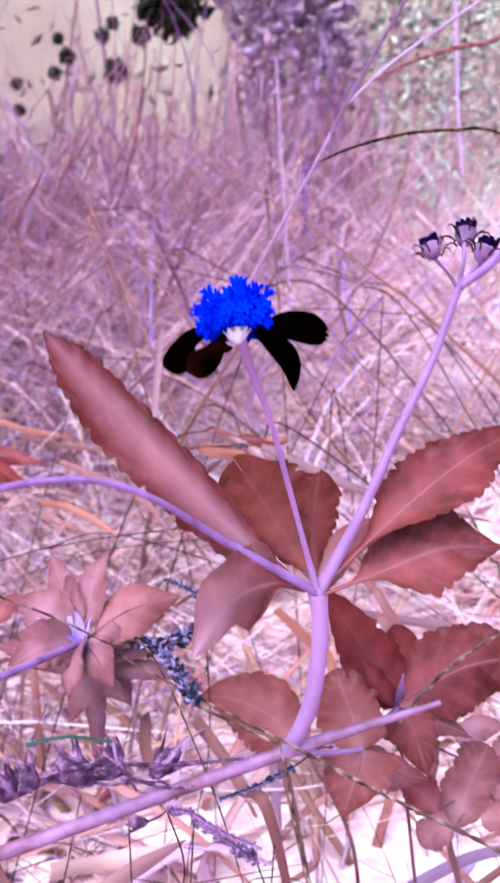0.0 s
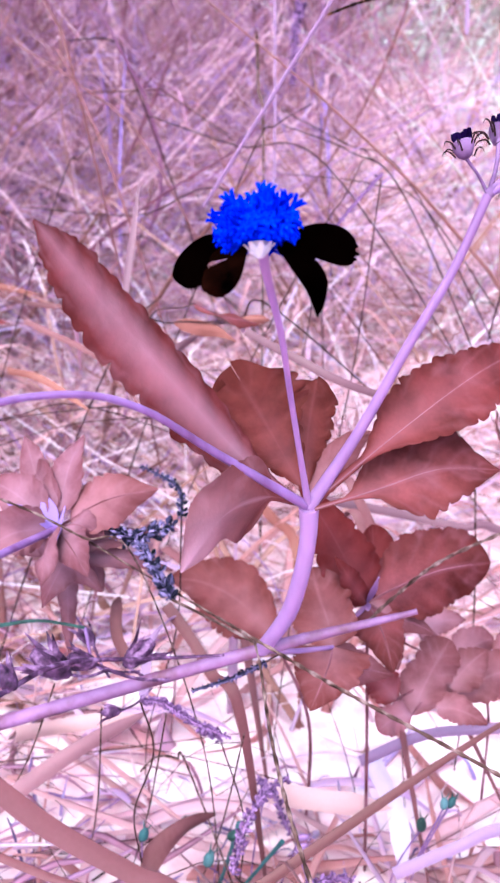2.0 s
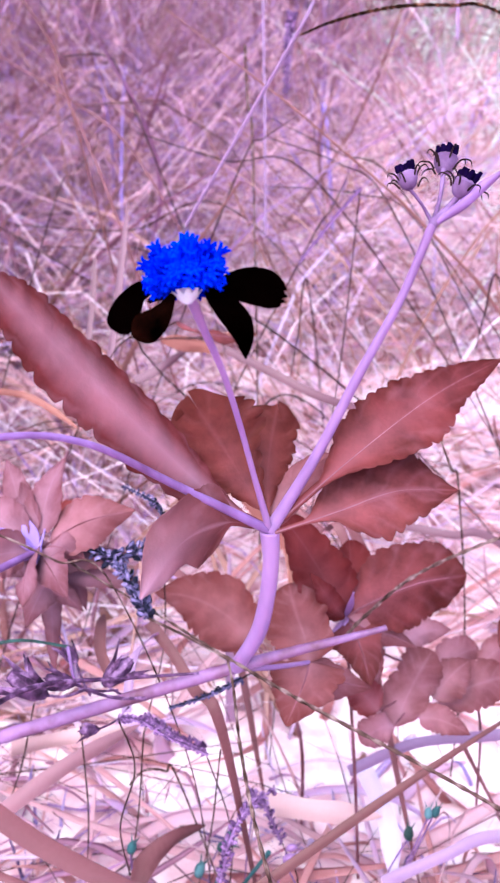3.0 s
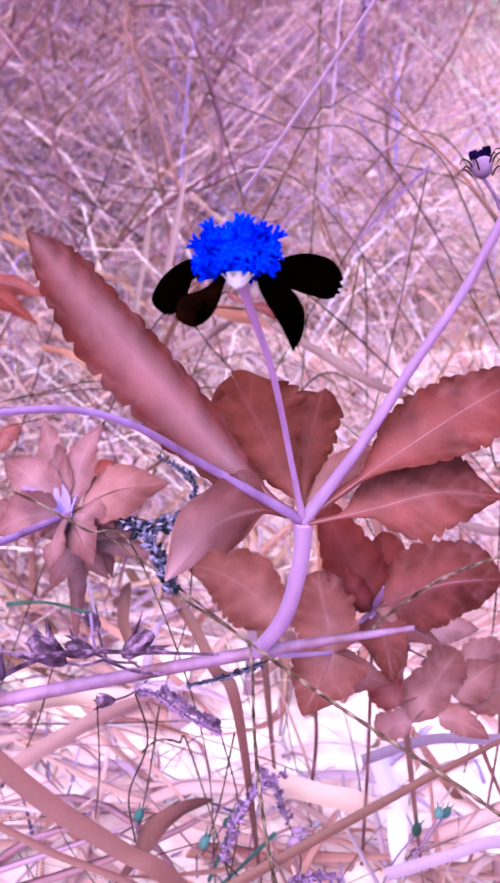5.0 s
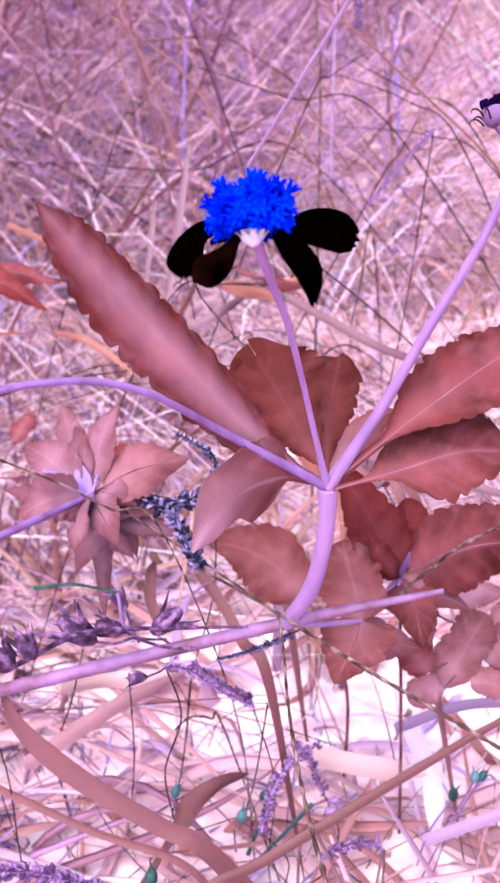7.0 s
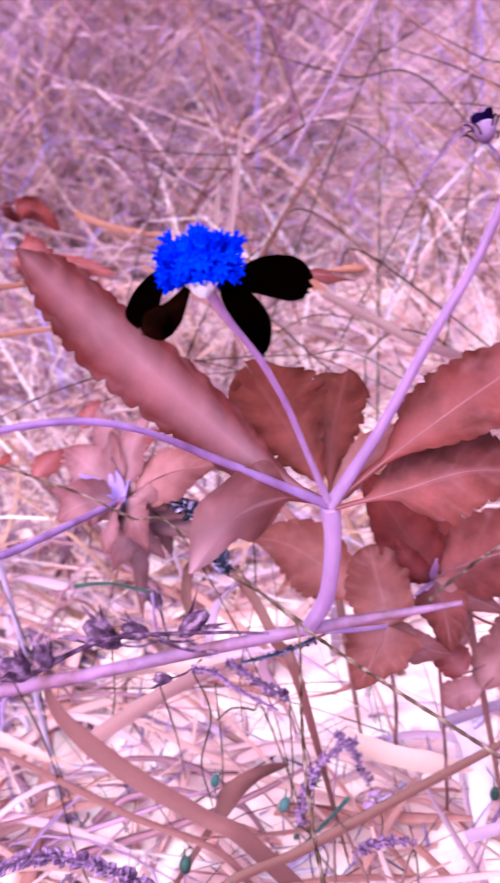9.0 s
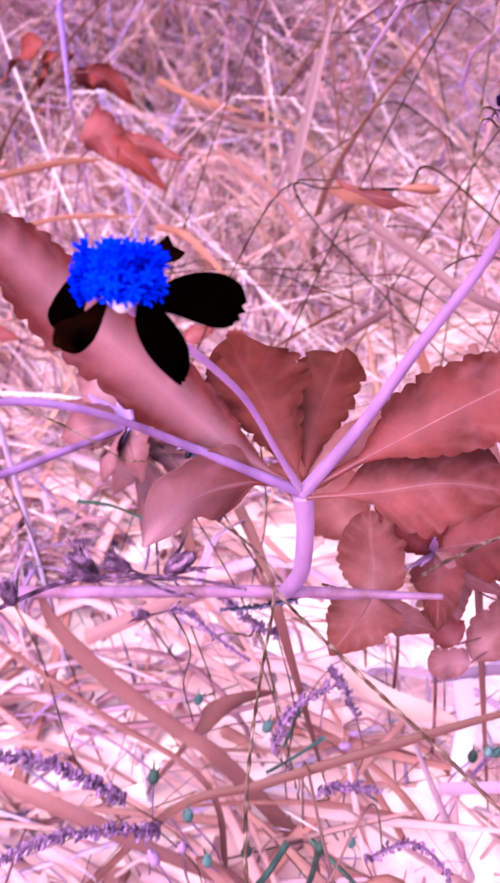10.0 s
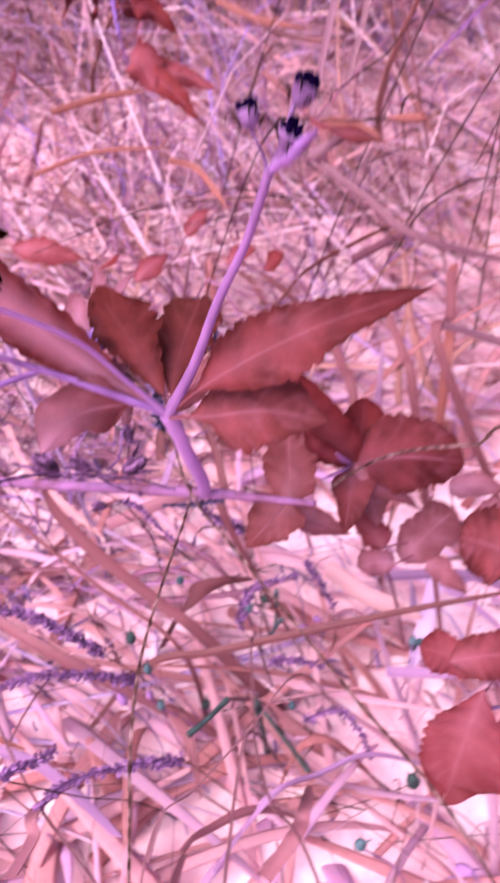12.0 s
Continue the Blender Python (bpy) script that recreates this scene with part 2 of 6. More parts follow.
STRAND_BROAD = material("flat_litter_blades", [(0.40, 0.14, 0.16), (0.54, 0.25, 0.29), (0.58, 0.31, 0.38), (0.60, 0.36, 0.48), (0.50, 0.30, 0.52)],
                        rough=0.75, grain=500, stain=30, vary="island", glow=0.6, spec=0.03)
STRAND_BROWN = material("brown_strands", [(0.08, 0.03, 0.04), (0.19, 0.08, 0.11), (0.30, 0.15, 0.22)], rough=0.8, grain=900, stain=60, vary="island", glow=0.2, spec=0.03)
STRAND_SOFT = material("soft_litter_strands", [(0.48, 0.22, 0.28), (0.60, 0.33, 0.43), (0.68, 0.44, 0.60), (0.50, 0.33, 0.62), (0.74, 0.54, 0.68)], rough=0.7, grain=600, stain=40, vary="island", glow=0.4)
STRAND_PLUM = material("plum_litter_bits", [(0.09, 0.045, 0.15), (0.20, 0.115, 0.32), (0.36, 0.22, 0.52), (0.30, 0.10, 0.16)], rough=0.7, grain=700, stain=60, vary="island", glow=0.2)
STRAND_ROSE = material("rose_meadow_blades", [(0.28, 0.085, 0.10), (0.40, 0.16, 0.20), (0.50, 0.24, 0.33), (0.54, 0.30, 0.44)], rough=0.65, grain=500, stain=30, vary="island", glow=0.4)
STRAND_VIOLET = material("violet_strands", [(0.30, 0.16, 0.50), (0.40, 0.23, 0.66), (0.46, 0.30, 0.72)], rough=0.65, grain=300, stain=20, vary="island", glow=0.4)
STRAND_GREY = material("grey_pink_strands", [(0.50, 0.40, 0.46), (0.60, 0.55, 0.60), (0.70, 0.70, 0.70)], rough=0.65, grain=300, stain=12, vary="island", glow=0.4)
STRAND_DARK = material("dark_strands", [(0.014, 0.006, 0.007), (0.05, 0.02, 0.025), (0.14, 0.055, 0.07)], rough=0.85, grain=900, stain=60, vary="island", glow=0.1, spec=0.03)
HEDGE = material("mauve_hedge_leaves", [(0.42, 0.22, 0.40), (0.48, 0.27, 0.48), (0.54, 0.34, 0.54), (0.44, 0.27, 0.60)], rough=0.7, grain=100, stain=6, vary="island", glow=0.5)
HEDGE_PALE = material("cream_hedge_leaves", [(0.192, 0.115, 0.130), (0.244, 0.162, 0.169), (0.289, 0.212, 0.209)], rough=0.7, grain=100, stain=6, vary="island", glow=0.5)
HEDGE_GREY = material("grey_green_leaves", [(0.482, 0.420, 0.454), (0.568, 0.521, 0.538), (0.619, 0.596, 0.596)], rough=0.7, grain=100, stain=6, vary="island", glow=0.3)
DISTANCE = material("pale_distance", [(0.192, 0.115, 0.127), (0.237, 0.161, 0.161), (0.275, 0.211, 0.202)], rough=0.9, grain=40, stain=2.0, glow=0, spec=0)
# black leaves used for the sky that shows through the hedge
SKY_GAP = material("black_sky_gap", [(0.001, 0.0005, 0.0005), (0.007, 0.003, 0.002)], rough=0.8, grain=100, stain=20, vary="island", glow=0)


# ---- mesh helpers ----
def vec(p):
    return Vector(p)


def curve(points, count=24):
    """A smooth run of count + 1 points through the given ones (Catmull-Rom)."""
    p = [vec(q) for q in points]
    p = [2 * p[0] - p[1], *p, 2 * p[-1] - p[-2]]
    spans, out = len(p) - 3, []
    for k in range(count + 1):
        x = k / count * spans
        i = min(int(x), spans - 1)
        t = x - i
        a, b, c, d = p[i:i + 4]
        out.append(0.5 * ((2 * b) + (c - a) * t + (2 * a - 5 * b + 4 * c - d) * t * t + (3 * b - a - 3 * c + d) * t ** 3))
    return out


def radius_at(radii, t):
    if not isinstance(radii, (list, tuple)):
        return radii
    x = t * (len(radii) - 1)
    i = min(int(x), len(radii) - 2)
    return radii[i] + (radii[i + 1] - radii[i]) * (x - i)


def tube(bm, points, radii, sides=8, flat=1.0, across=None, wobble=0.0, rng=random):
    """A tapered round (or, with flat < 1, strap-like) body along points, closed at both ends."""
    rings, n = [], len(points)
    ref = vec(across) if across else Vector((0.3, 0.2, 1))
    for k, p in enumerate(points):
        d = (points[min(k + 1, n - 1)] - points[max(k - 1, 0)]).normalized()
        a = ref - ref.dot(d) * d
        if a.length < 1e-6:
            a = d.orthogonal()
        a.normalize()
        if not across:
            ref = a
        b = d.cross(a)
        r = radius_at(radii, k / (n - 1)) * (1 + wobble * rng.uniform(-1, 1))
        rings.append([bm.verts.new(p + r * (math.cos(6.2832 * j / sides) * a + flat * math.sin(6.2832 * j / sides) * b)) for j in range(sides)])
    for k in range(n - 1):
        for j in range(sides):
            bm.faces.new((rings[k][j], rings[k][(j + 1) % sides], rings[k + 1][(j + 1) % sides], rings[k + 1][j]))
    bm.faces.new(rings[0][::-1])
    bm.faces.new(rings[-1])
    return bm


def finish(name, bm, mat, parent=None, label=""):
    bmesh.ops.recalc_face_normals(bm, faces=bm.faces)
    for f in bm.faces:
        f.smooth = True
    for e in bm.edges:
        e.smooth = len(e.link_faces) == 2 and e.calc_face_angle(0) < 0.9
    me = bpy.data.meshes.new(name)
    bm.to_mesh(me)
    bm.free()
    me.materials.append(mat)
    ob = new(name, me)
    ob.parent = parent
    return tagged(ob, label=label)


def part(name, bm, mat, parent, label=""):
    return finish(name, bm, mat, parent, label)


def thing(name, label, category, group="", kind="", at=(0, 0, 0)):
    return tagged(new(name), label, category, group, kind)


def stalk(name, points, radii, mat, parent, label="", sides=10, count=24, flat=1.0, across=None, wobble=0.0):
    return part(name, tube(bmesh.new(), curve(points, count), radii, sides, flat, across, wobble), mat, parent, label)


def blade_bm(points, width, side, shape="leaf", teeth=0, depth=0.1, fold=0.25, curl=0.0, thick=0.0003, start=0.0, seed=1, rows=110, cols=8, wave=0.0, edges=None, blunt=0.55):
    """A leaf or petal: a folded, curved sheet of real thickness round a midline through points; side is the way across it.
    edges: for the far and the near side, the half widths at even steps from root to tip, as shares of width / 2."""
    rng = random.Random(seed)
    mid = curve(points, rows)
    bm = bmesh.new()
    uv = bm.loops.layers.uv.new("blade")
    top, low, at = [], [], {}
    s0 = vec(side)
    tooth = [[rng.uniform(0.6, 1.25) for _ in range(teeth + 2)] for _ in range(2)]
    ragged = [[rng.uniform(-1, 1) for _ in range(rows + 1)] for _ in range(2)]
    bumpy = [rng.uniform(0, 6.28) for _ in range(4)]
    for k, p in enumerate(mid):
        u = k / rows
        d = (mid[min(k + 1, rows)] - mid[max(k - 1, 0)]).normalized()
        s = (s0 - s0.dot(d) * d).normalized()
        nrm = s.cross(d)
        x = max(0.0, (u - start) / (1 - start))
        if shape == "leaf":
            w = math.sin(math.pi * x ** 0.72) ** 0.9 * (1 - 0.15 * x)
        elif shape == "round":
            w = max(0.0, 1 - abs(2 * x - 1) ** 2.6) ** 0.6
        elif shape == "ovate":
            w = math.sin(math.pi * x ** 0.58) ** 0.8
        elif shape == "wedge":
            w = min(1.0, (x / 0.6) ** 0.8) * max(0.0, 1 - max(0.0, (x - 0.7) / 0.3) ** 3.0) ** 0.5
        elif shape == "petal":
            w = (0.2 + 0.8 * math.sin(min(x / 0.72, 1) * 1.5708) ** 1.15) * max(0.0, 1 - max(0.0, (x - 0.76) / 0.24) ** 2.0 * blunt)
        elif shape == "lance":
            w = math.sin(math.pi * x ** 0.85) * (1 - 0.1 * x)
        else:
            w = 1.0
        if edges:
            ways = [max(0.0, radius_at(e, x) * 0.5 + radius_at(e, max(0.0, x - 0.04)) * 0.25 + radius_at(e, min(1.0, x + 0.04)) * 0.25) for e in edges]
        row_t, row_l = [], []
        for j in range(cols + 1):
            v = 2 * j / cols - 1
            half = max(width * 0.5 * (ways[v < 0] if edges else w), 0.00025)
            if teeth and 0.02 < x < 0.995:
                z = x * teeth + (0.37 if v > 0 else 0)
                saw = min(1.0, abs(math.sin(math.pi * (z % 1.0) ** 0.75)) ** 0.6 * tooth[v > 0][int(z)])
                half *= 1 - (depth * (1 - saw) - 0.016 * ragged[v > 0][k] - 0.07 * math.sin(5 * x + bumpy[2 + (v > 0)]) - 0.045 * math.sin(13 * x + bumpy[v > 0])) * abs(v) ** 3
            lift = fold * half * abs(v) + curl * half * v * v
            lift += wave * half * abs(v) * math.sin(9 * x + bumpy[v > 0])
            lift += 0.05 * half * abs(v) * math.sin(6.2832 * (teeth * 0.5 * x - 0.9 * abs(v))) if teeth else 0.0
            q = p + s * half * v + nrm * lift
            if shape == "wedge":
                q += d * width * x ** 4 * (0.11 * math.sin(6 * v + bumpy[0]) + 0.06 * abs(math.sin(9 * v + bumpy[1])) + 0.035 * abs(math.sin(21 * v + bumpy[2])))
            if shape == "petal" and k == rows:
                q += d * width * 0.06 * (math.cos(v * 8) - 1.2 * v * v)
            t = thick * (1 - 0.6 * abs(v))
            a, b = bm.verts.new(q + nrm * t * 0.5), bm.verts.new(q - nrm * t * 0.5)
            at[a] = at[b] = (u, (v + 1) / 2)
            row_t.append(a)
            row_l.append(b)
        top.append(row_t)
        low.append(row_l)
    for k in range(rows):
        for j in range(cols):
            bm.faces.new((top[k][j], top[k][j + 1], top[k + 1][j + 1], top[k + 1][j]))
            bm.faces.new((low[k][j], low[k + 1][j], low[k + 1][j + 1], low[k][j + 1]))
        bm.faces.new((top[k][0], top[k + 1][0], low[k + 1][0], low[k][0]))
        bm.faces.new((top[k][cols], low[k][cols], low[k + 1][cols], top[k + 1][cols]))
    for j in range(cols):
        bm.faces.new((top[0][j], low[0][j], low[0][j + 1], top[0][j + 1]))
        bm.faces.new((top[rows][j], top[rows][j + 1], low[rows][j + 1], low[rows][j]))
    for f in bm.faces:
        for lp in f.loops:
            lp[uv].uv = at[lp.vert]
    return bm


def leaf(parent, points, width, side, mat, name="leaf", label="", rib=MIDRIB, rib_r=0.0002, **shape):
    start = shape.get("start", 0.0)
    ob = part(name, blade_bm(points, width, side, **shape), mat, parent, label)
    if rib:
        mid = curve(points, 24)
        s0 = vec(side)
        out = []
        for k, p in enumerate(mid[:22]):
            d = (mid[k + 1] - mid[max(k - 1, 0)]).normalized()
            s = (s0 - s0.dot(d) * d).normalized()
            out.append(p - s.cross(d) * 0.00012)
        part("midrib", tube(bmesh.new(), out, [rib_r * 1.5, rib_r, rib_r * 0.35], 6), rib, ob)
    return ob


def from_arrays(name, verts, faces, mat, label, category, kind="stuff", smooth=True):
    me = bpy.data.meshes.new(name)
    me.from_pydata(verts, [], faces)
    me.update()
    me.polygons.foreach_set("use_smooth", [smooth] * len(me.polygons))
    me.materials.append(mat)
    return tagged(new(name, me), label, category, kind=kind)


# ---- ground: one sheet, rising to a bank behind ----
def ground_z(x, y):
    bank = 0.42 * max(0.0, min(1.0, (y - 0.25) / 1.5)) ** 1.3
    return bank + 0.006 * noise.noise(Vector((x * 14, y * 14, 0))) + 0.003 * noise.noise(Vector((x * 50, y * 50, 3)))


def spread(n, near, far):
    """Distances that grow outwards from fine steps to coarse ones."""
    return [near * k for k in range(n)] + [near * n + (far - near * n) * (k / 24) ** 4 for k in range(1, 25)]


xs = sorted({-v for v in spread(40, 0.016, 2500)} | set(spread(40, 0.016, 2500)))
ys = sorted({-0.1 - v for v in spread(20, 0.016, 2500)} | {-0.1 + v for v in spread(110, 0.016, 2500)})
gv = [(x, y, ground_z(x, y) if abs(x) < 3 and -1 < y < 4 else (0.42 if y > 1 else 0.0)) for y in ys for x in xs]
gf = [(j * len(xs) + i, j * len(xs) + i + 1, (j + 1) * len(xs) + i + 1, (j + 1) * len(xs) + i) for j in range(len(ys) - 1) for i in range(len(xs) - 1)]
from_arrays("ground", gv, gf, GROUND, "pale pink soil under grass litter", "ground", "structure")

# ---- the flowering plant ----
plant = thing("flowering_plant", "flowering weed with lilac stems and maroon toothed leaves", "plant")
NODE = (0.0, 0.0, 0.16)
BASE = (-0.0070, 0.0160, 0.1195)
HEAD = (-0.0103, -0.0360, 0.2088)
stalk("main_stem", [BASE, (-0.0023, 0.0097, 0.1320), (-0.0004, 0.0047, 0.1435), (0.0003, 0.0017, 0.1530), NODE], [0.0016, 0.0017, 0.0016, 0.0016, 0.0019], STALK, plant, "smooth pale lilac stem")
stalk("flower_stalk", [NODE, (-0.0026, -0.0072, 0.1731), (-0.0049, -0.0137, 0.1850), (-0.0068, -0.0228, 0.1955), (-0.0088, -0.0307, 0.2034), (-0.0099, -0.0354, 0.2082)], [0.0007, 0.0005, 0.00048, 0.00048, 0.00055, 0.0007], STALK, plant, "thin violet flower stalk")
stalk("side_branch", [NODE, (0.0080, 0.0009, 0.1741), (0.0153, 0.0012, 0.1897), (0.0217, 0.0026, 0.2021), (0.0263, 0.0038, 0.2141)], [0.0013, 0.0010, 0.00088, 0.00075, 0.0008], BRANCH, plant, "mauve lilac side branch")
stalk("arching_branch", [NODE, (-0.0160, -0.0125, 0.1742), (-0.0262, -0.0235, 0.1846), (-0.0345, -0.034, 0.1895), (-0.045, -0.045, 0.1895), (-0.060, -0.058, 0.182), (-0.09, -0.075, 0.15), (-0.13, -0.09, 0.08), (-0.15, -0.1, 0.0)],
      [0.0009, 0.00058, 0.0005, 0.0005, 0.0005, 0.0006], STEM_DARK, plant, "arching violet branch", count=40)
stalk("runner", [(-0.21, 0.02, -0.002), (-0.16, 0.018, 0.052), (-0.1118, 0.0165, 0.0796), (-0.0607, 0.0158, 0.0998), BASE, (0.0250, 0.0155, 0.1303)],
      [0.0017, 0.0017, 0.0017, 0.0016, 0.0014, 0.0006], RUNNER, plant, "long straight mauve stem lying across", count=40, sides=12)

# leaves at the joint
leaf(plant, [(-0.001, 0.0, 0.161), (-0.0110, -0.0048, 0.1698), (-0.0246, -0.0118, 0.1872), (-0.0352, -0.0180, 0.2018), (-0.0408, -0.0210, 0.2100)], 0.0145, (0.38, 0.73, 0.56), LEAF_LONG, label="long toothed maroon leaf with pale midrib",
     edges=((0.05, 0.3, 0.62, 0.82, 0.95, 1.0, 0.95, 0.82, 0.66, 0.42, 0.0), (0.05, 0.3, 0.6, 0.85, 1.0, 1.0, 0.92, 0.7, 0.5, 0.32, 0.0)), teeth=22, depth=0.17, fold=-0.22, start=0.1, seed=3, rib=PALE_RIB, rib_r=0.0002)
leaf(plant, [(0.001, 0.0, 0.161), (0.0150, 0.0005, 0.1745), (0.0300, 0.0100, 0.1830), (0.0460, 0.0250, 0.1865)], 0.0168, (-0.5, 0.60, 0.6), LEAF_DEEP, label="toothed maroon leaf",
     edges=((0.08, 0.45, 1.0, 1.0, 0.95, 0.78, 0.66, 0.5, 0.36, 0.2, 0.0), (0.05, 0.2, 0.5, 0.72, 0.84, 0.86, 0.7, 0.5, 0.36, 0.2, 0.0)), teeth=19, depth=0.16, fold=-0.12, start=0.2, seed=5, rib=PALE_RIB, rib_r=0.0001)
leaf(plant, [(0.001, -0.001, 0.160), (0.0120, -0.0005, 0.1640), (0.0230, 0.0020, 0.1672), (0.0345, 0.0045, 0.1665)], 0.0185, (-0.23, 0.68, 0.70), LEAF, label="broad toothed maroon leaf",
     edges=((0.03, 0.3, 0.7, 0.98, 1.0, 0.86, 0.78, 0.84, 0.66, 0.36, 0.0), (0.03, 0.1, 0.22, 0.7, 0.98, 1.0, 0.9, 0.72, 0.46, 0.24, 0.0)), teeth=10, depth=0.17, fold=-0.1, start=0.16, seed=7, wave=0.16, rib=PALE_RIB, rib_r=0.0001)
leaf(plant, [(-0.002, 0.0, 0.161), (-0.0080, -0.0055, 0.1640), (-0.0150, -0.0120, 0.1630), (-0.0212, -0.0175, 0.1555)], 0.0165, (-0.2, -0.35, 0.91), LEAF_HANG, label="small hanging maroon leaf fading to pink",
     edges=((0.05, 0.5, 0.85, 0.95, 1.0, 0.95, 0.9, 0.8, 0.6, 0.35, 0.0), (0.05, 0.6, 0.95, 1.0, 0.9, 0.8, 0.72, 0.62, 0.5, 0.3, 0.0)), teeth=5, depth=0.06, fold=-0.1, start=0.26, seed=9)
leaf(plant, [(0.0, 0.001, 0.161), (-0.0048, 0.0020, 0.1690), (-0.0093, 0.0025, 0.1765), (-0.0132, 0.0026, 0.1828)], 0.0180, (0.97, 0.1, 0.2), LEAF_DARK, label="dark maroon lobed leaf",
     shape="wedge", teeth=9, depth=0.2, fold=-0.1, start=0.1, seed=11, rib=None)
leaf(plant, [(0.0, 0.001, 0.161), (-0.0006, 0.0055, 0.1680), (0.0000, 0.0100, 0.1735), (0.0010, 0.0142, 0.1785)], 0.0130, (0.82, 0.2, -0.45), LEAF_DARK, label="dark maroon lobed leaf",
     shape="wedge", teeth=8, depth=0.2, fold=-0.1, start=0.1, seed=12, rib=None)
leaf(plant, [(0.0, 0.001, 0.160), (0.0040, 0.0060, 0.1655), (0.0090, 0.0110, 0.1690), (0.0130, 0.0140, 0.1700)], 0.0070, (-0.4, 0.4, 0.8), LEAF_PINK, label="pale pink leaflet", shape="leaf", teeth=6, depth=0.13, seed=13)
# leaves below the joint
LOW = (0.0095, 0.0285, 0.1125)
leaf(plant, [LOW, (0.0084, 0.0328, 0.1168), (0.0063, 0.0364, 0.1214), (0.0046, 0.0404, 0.1267)], 0.0165, (0.9, 0.2, 0.2), LEAF_SALMON, label="broad dusky salmon leaf", shape="round", teeth=7, depth=0.12, seed=19, fold=-0.12)
leaf(plant, [LOW, (0.0085, 0.0245, 0.1105), (0.0065, 0.0200, 0.1080), (0.0040, 0.0150, 0.1050)], 0.0190, (0.95, -0.1, 0.12), LEAF_SALMON, label="broad maroon leaf with pale veins", shape="ovate", teeth=8, depth=0.12, seed=21, fold=-0.12)
leaf(plant, [LOW, (0.0137, 0.0287, 0.1079), (0.0194, 0.0310, 0.1049), (0.0252, 0.0334, 0.1021)], 0.0100, (0.2, 0.5, 0.8), LEAF_PINK, label="dusky pink leaf", shape="leaf", teeth=6, depth=0.12, seed=22)
stalk("leaf_stalk", [BASE, (0.0004, 0.0207, 0.1163), LOW], [0.0008, 0.0006, 0.0005], STEM, plant)

# the open flower

AXIS = Vector((-0.12, 0.34, 1.0)).normalized()
turn = AXIS.to_track_quat("Z", "Y").to_matrix().to_4x4()
FACE = Matrix.Translation(HEAD) @ turn


def cup(bm, m, profile, sides=16):
    """A turned body: profile rows of radius and height along the pose m."""
    rings = [[bm.verts.new(m @ Vector((r * math.cos(6.2832 * j / sides), r * math.sin(6.2832 * j / sides), h))) for j in range(sides)] for r, h in profile]
    for a, b in zip(rings, rings[1:]):
        for j in range(sides):
            bm.faces.new((a[j], a[(j + 1) % sides], b[(j + 1) % sides], b[j]))
    bm.faces.new(rings[0][::-1])
    bm.faces.new(rings[-1])
    return bm


head = part("flower_head", cup(bmesh.new(), FACE, [(0.0021, 0.0006), (0.0027, 0.0016), (0.0029, 0.0028), (0.0025, 0.0038), (0.0013, 0.0042)]), FLORET, plant, "blue flower centre of crowded florets")
part("calyx", cup(bmesh.new(), FACE, [(0.0004, -0.0012), (0.0006, -0.0008), (0.0009, -0.0003), (0.0012, 0.0003), (0.0013, 0.0010)]), CALYX, head, "pale lilac calyx")
for k in range(9):
    a = k * 6.2832 / 9
    o = Vector((math.cos(a), math.sin(a), 0))
    pts = [FACE @ (o * 0.0005 + Vector((0, 0, -0.0010))), FACE @ (o * 0.0011 + Vector((0, 0, -0.0003))), FACE @ (o * 0.0019 + Vector((0, 0, 0.0004)))]
    part("sepal", blade_bm(pts, 0.0012, FACE.to_3x3() @ Vector((-o.y, o.x, 0)), shape="lance", rows=8, cols=4, fold=0.1, thick=0.00025), CALYX, head, "pale lilac sepal")


def floret_bm():
    """A slender tube that opens into five curled lobes."""
    bm = bmesh.new()
    tube(bm, [Vector((0, 0, z)) for z in (0, 0.001, 0.0020, 0.0026)], [0.00035, 0.0003, 0.00042, 0.0006], 6)
    for j in range(5):
        a = j * 6.2832 / 5
        o = Vector((math.cos(a), math.sin(a), 0))
        tube(bm, [o * 0.0004 + Vector((0, 0, 0.0024)), o * 0.0007 + Vector((0, 0, 0.0029)), o * 0.00105 + Vector((0, 0, 0.0030))], [0.00026, 0.0002, 0.00006], 4)
    bmesh.ops.recalc_face_normals(bm, faces=bm.faces)
    for f in bm.faces:
        f.smooth = True
    me = bpy.data.meshes.new("floret")
    bm.to_mesh(me)
    bm.free()
    me.materials.append(FLORET)
    return me


rng = random.Random(4)
floret = floret_bm()
for k in range(150):
    f = (k + 0.5) / 150
    tilt = f ** 0.55 * 2.55
    a = k * 2.39996
    o = Vector((math.sin(tilt) * math.cos(a), math.sin(tilt) * math.sin(a), math.cos(tilt)))
    p = Vector((o.x * 0.0025, o.y * 0.0025, 0.0021 + o.z * 0.0014))
    ob = new("floret", floret)
    ob.parent = head
    d = Vector((o.x, o.y, max(o.z, -0.45) + 0.38)).normalized()
    d = (d + Vector([rng.uniform(-0.25, 0.25) for _ in range(3)])).normalized()
    sc = rng.uniform(0.6, 1.15) * (1.2 if 0.7 < tilt < 1.3 else 0.85)
    ob.matrix_basis = FACE @ Matrix.Translation(p) @ d.to_track_quat("Z", "Y").to_matrix().to_4x4() @ Matrix.Diagonal((0.95, 0.95, sc, 1))


def petal(points, width, side, mat=PETAL, seed=1, **k):
    part("petal", blade_bm(points, width, side, shape="petal", thick=0.0003, rows=22, cols=8, seed=seed, **k), mat, plant, "black ray petal with notched tip")


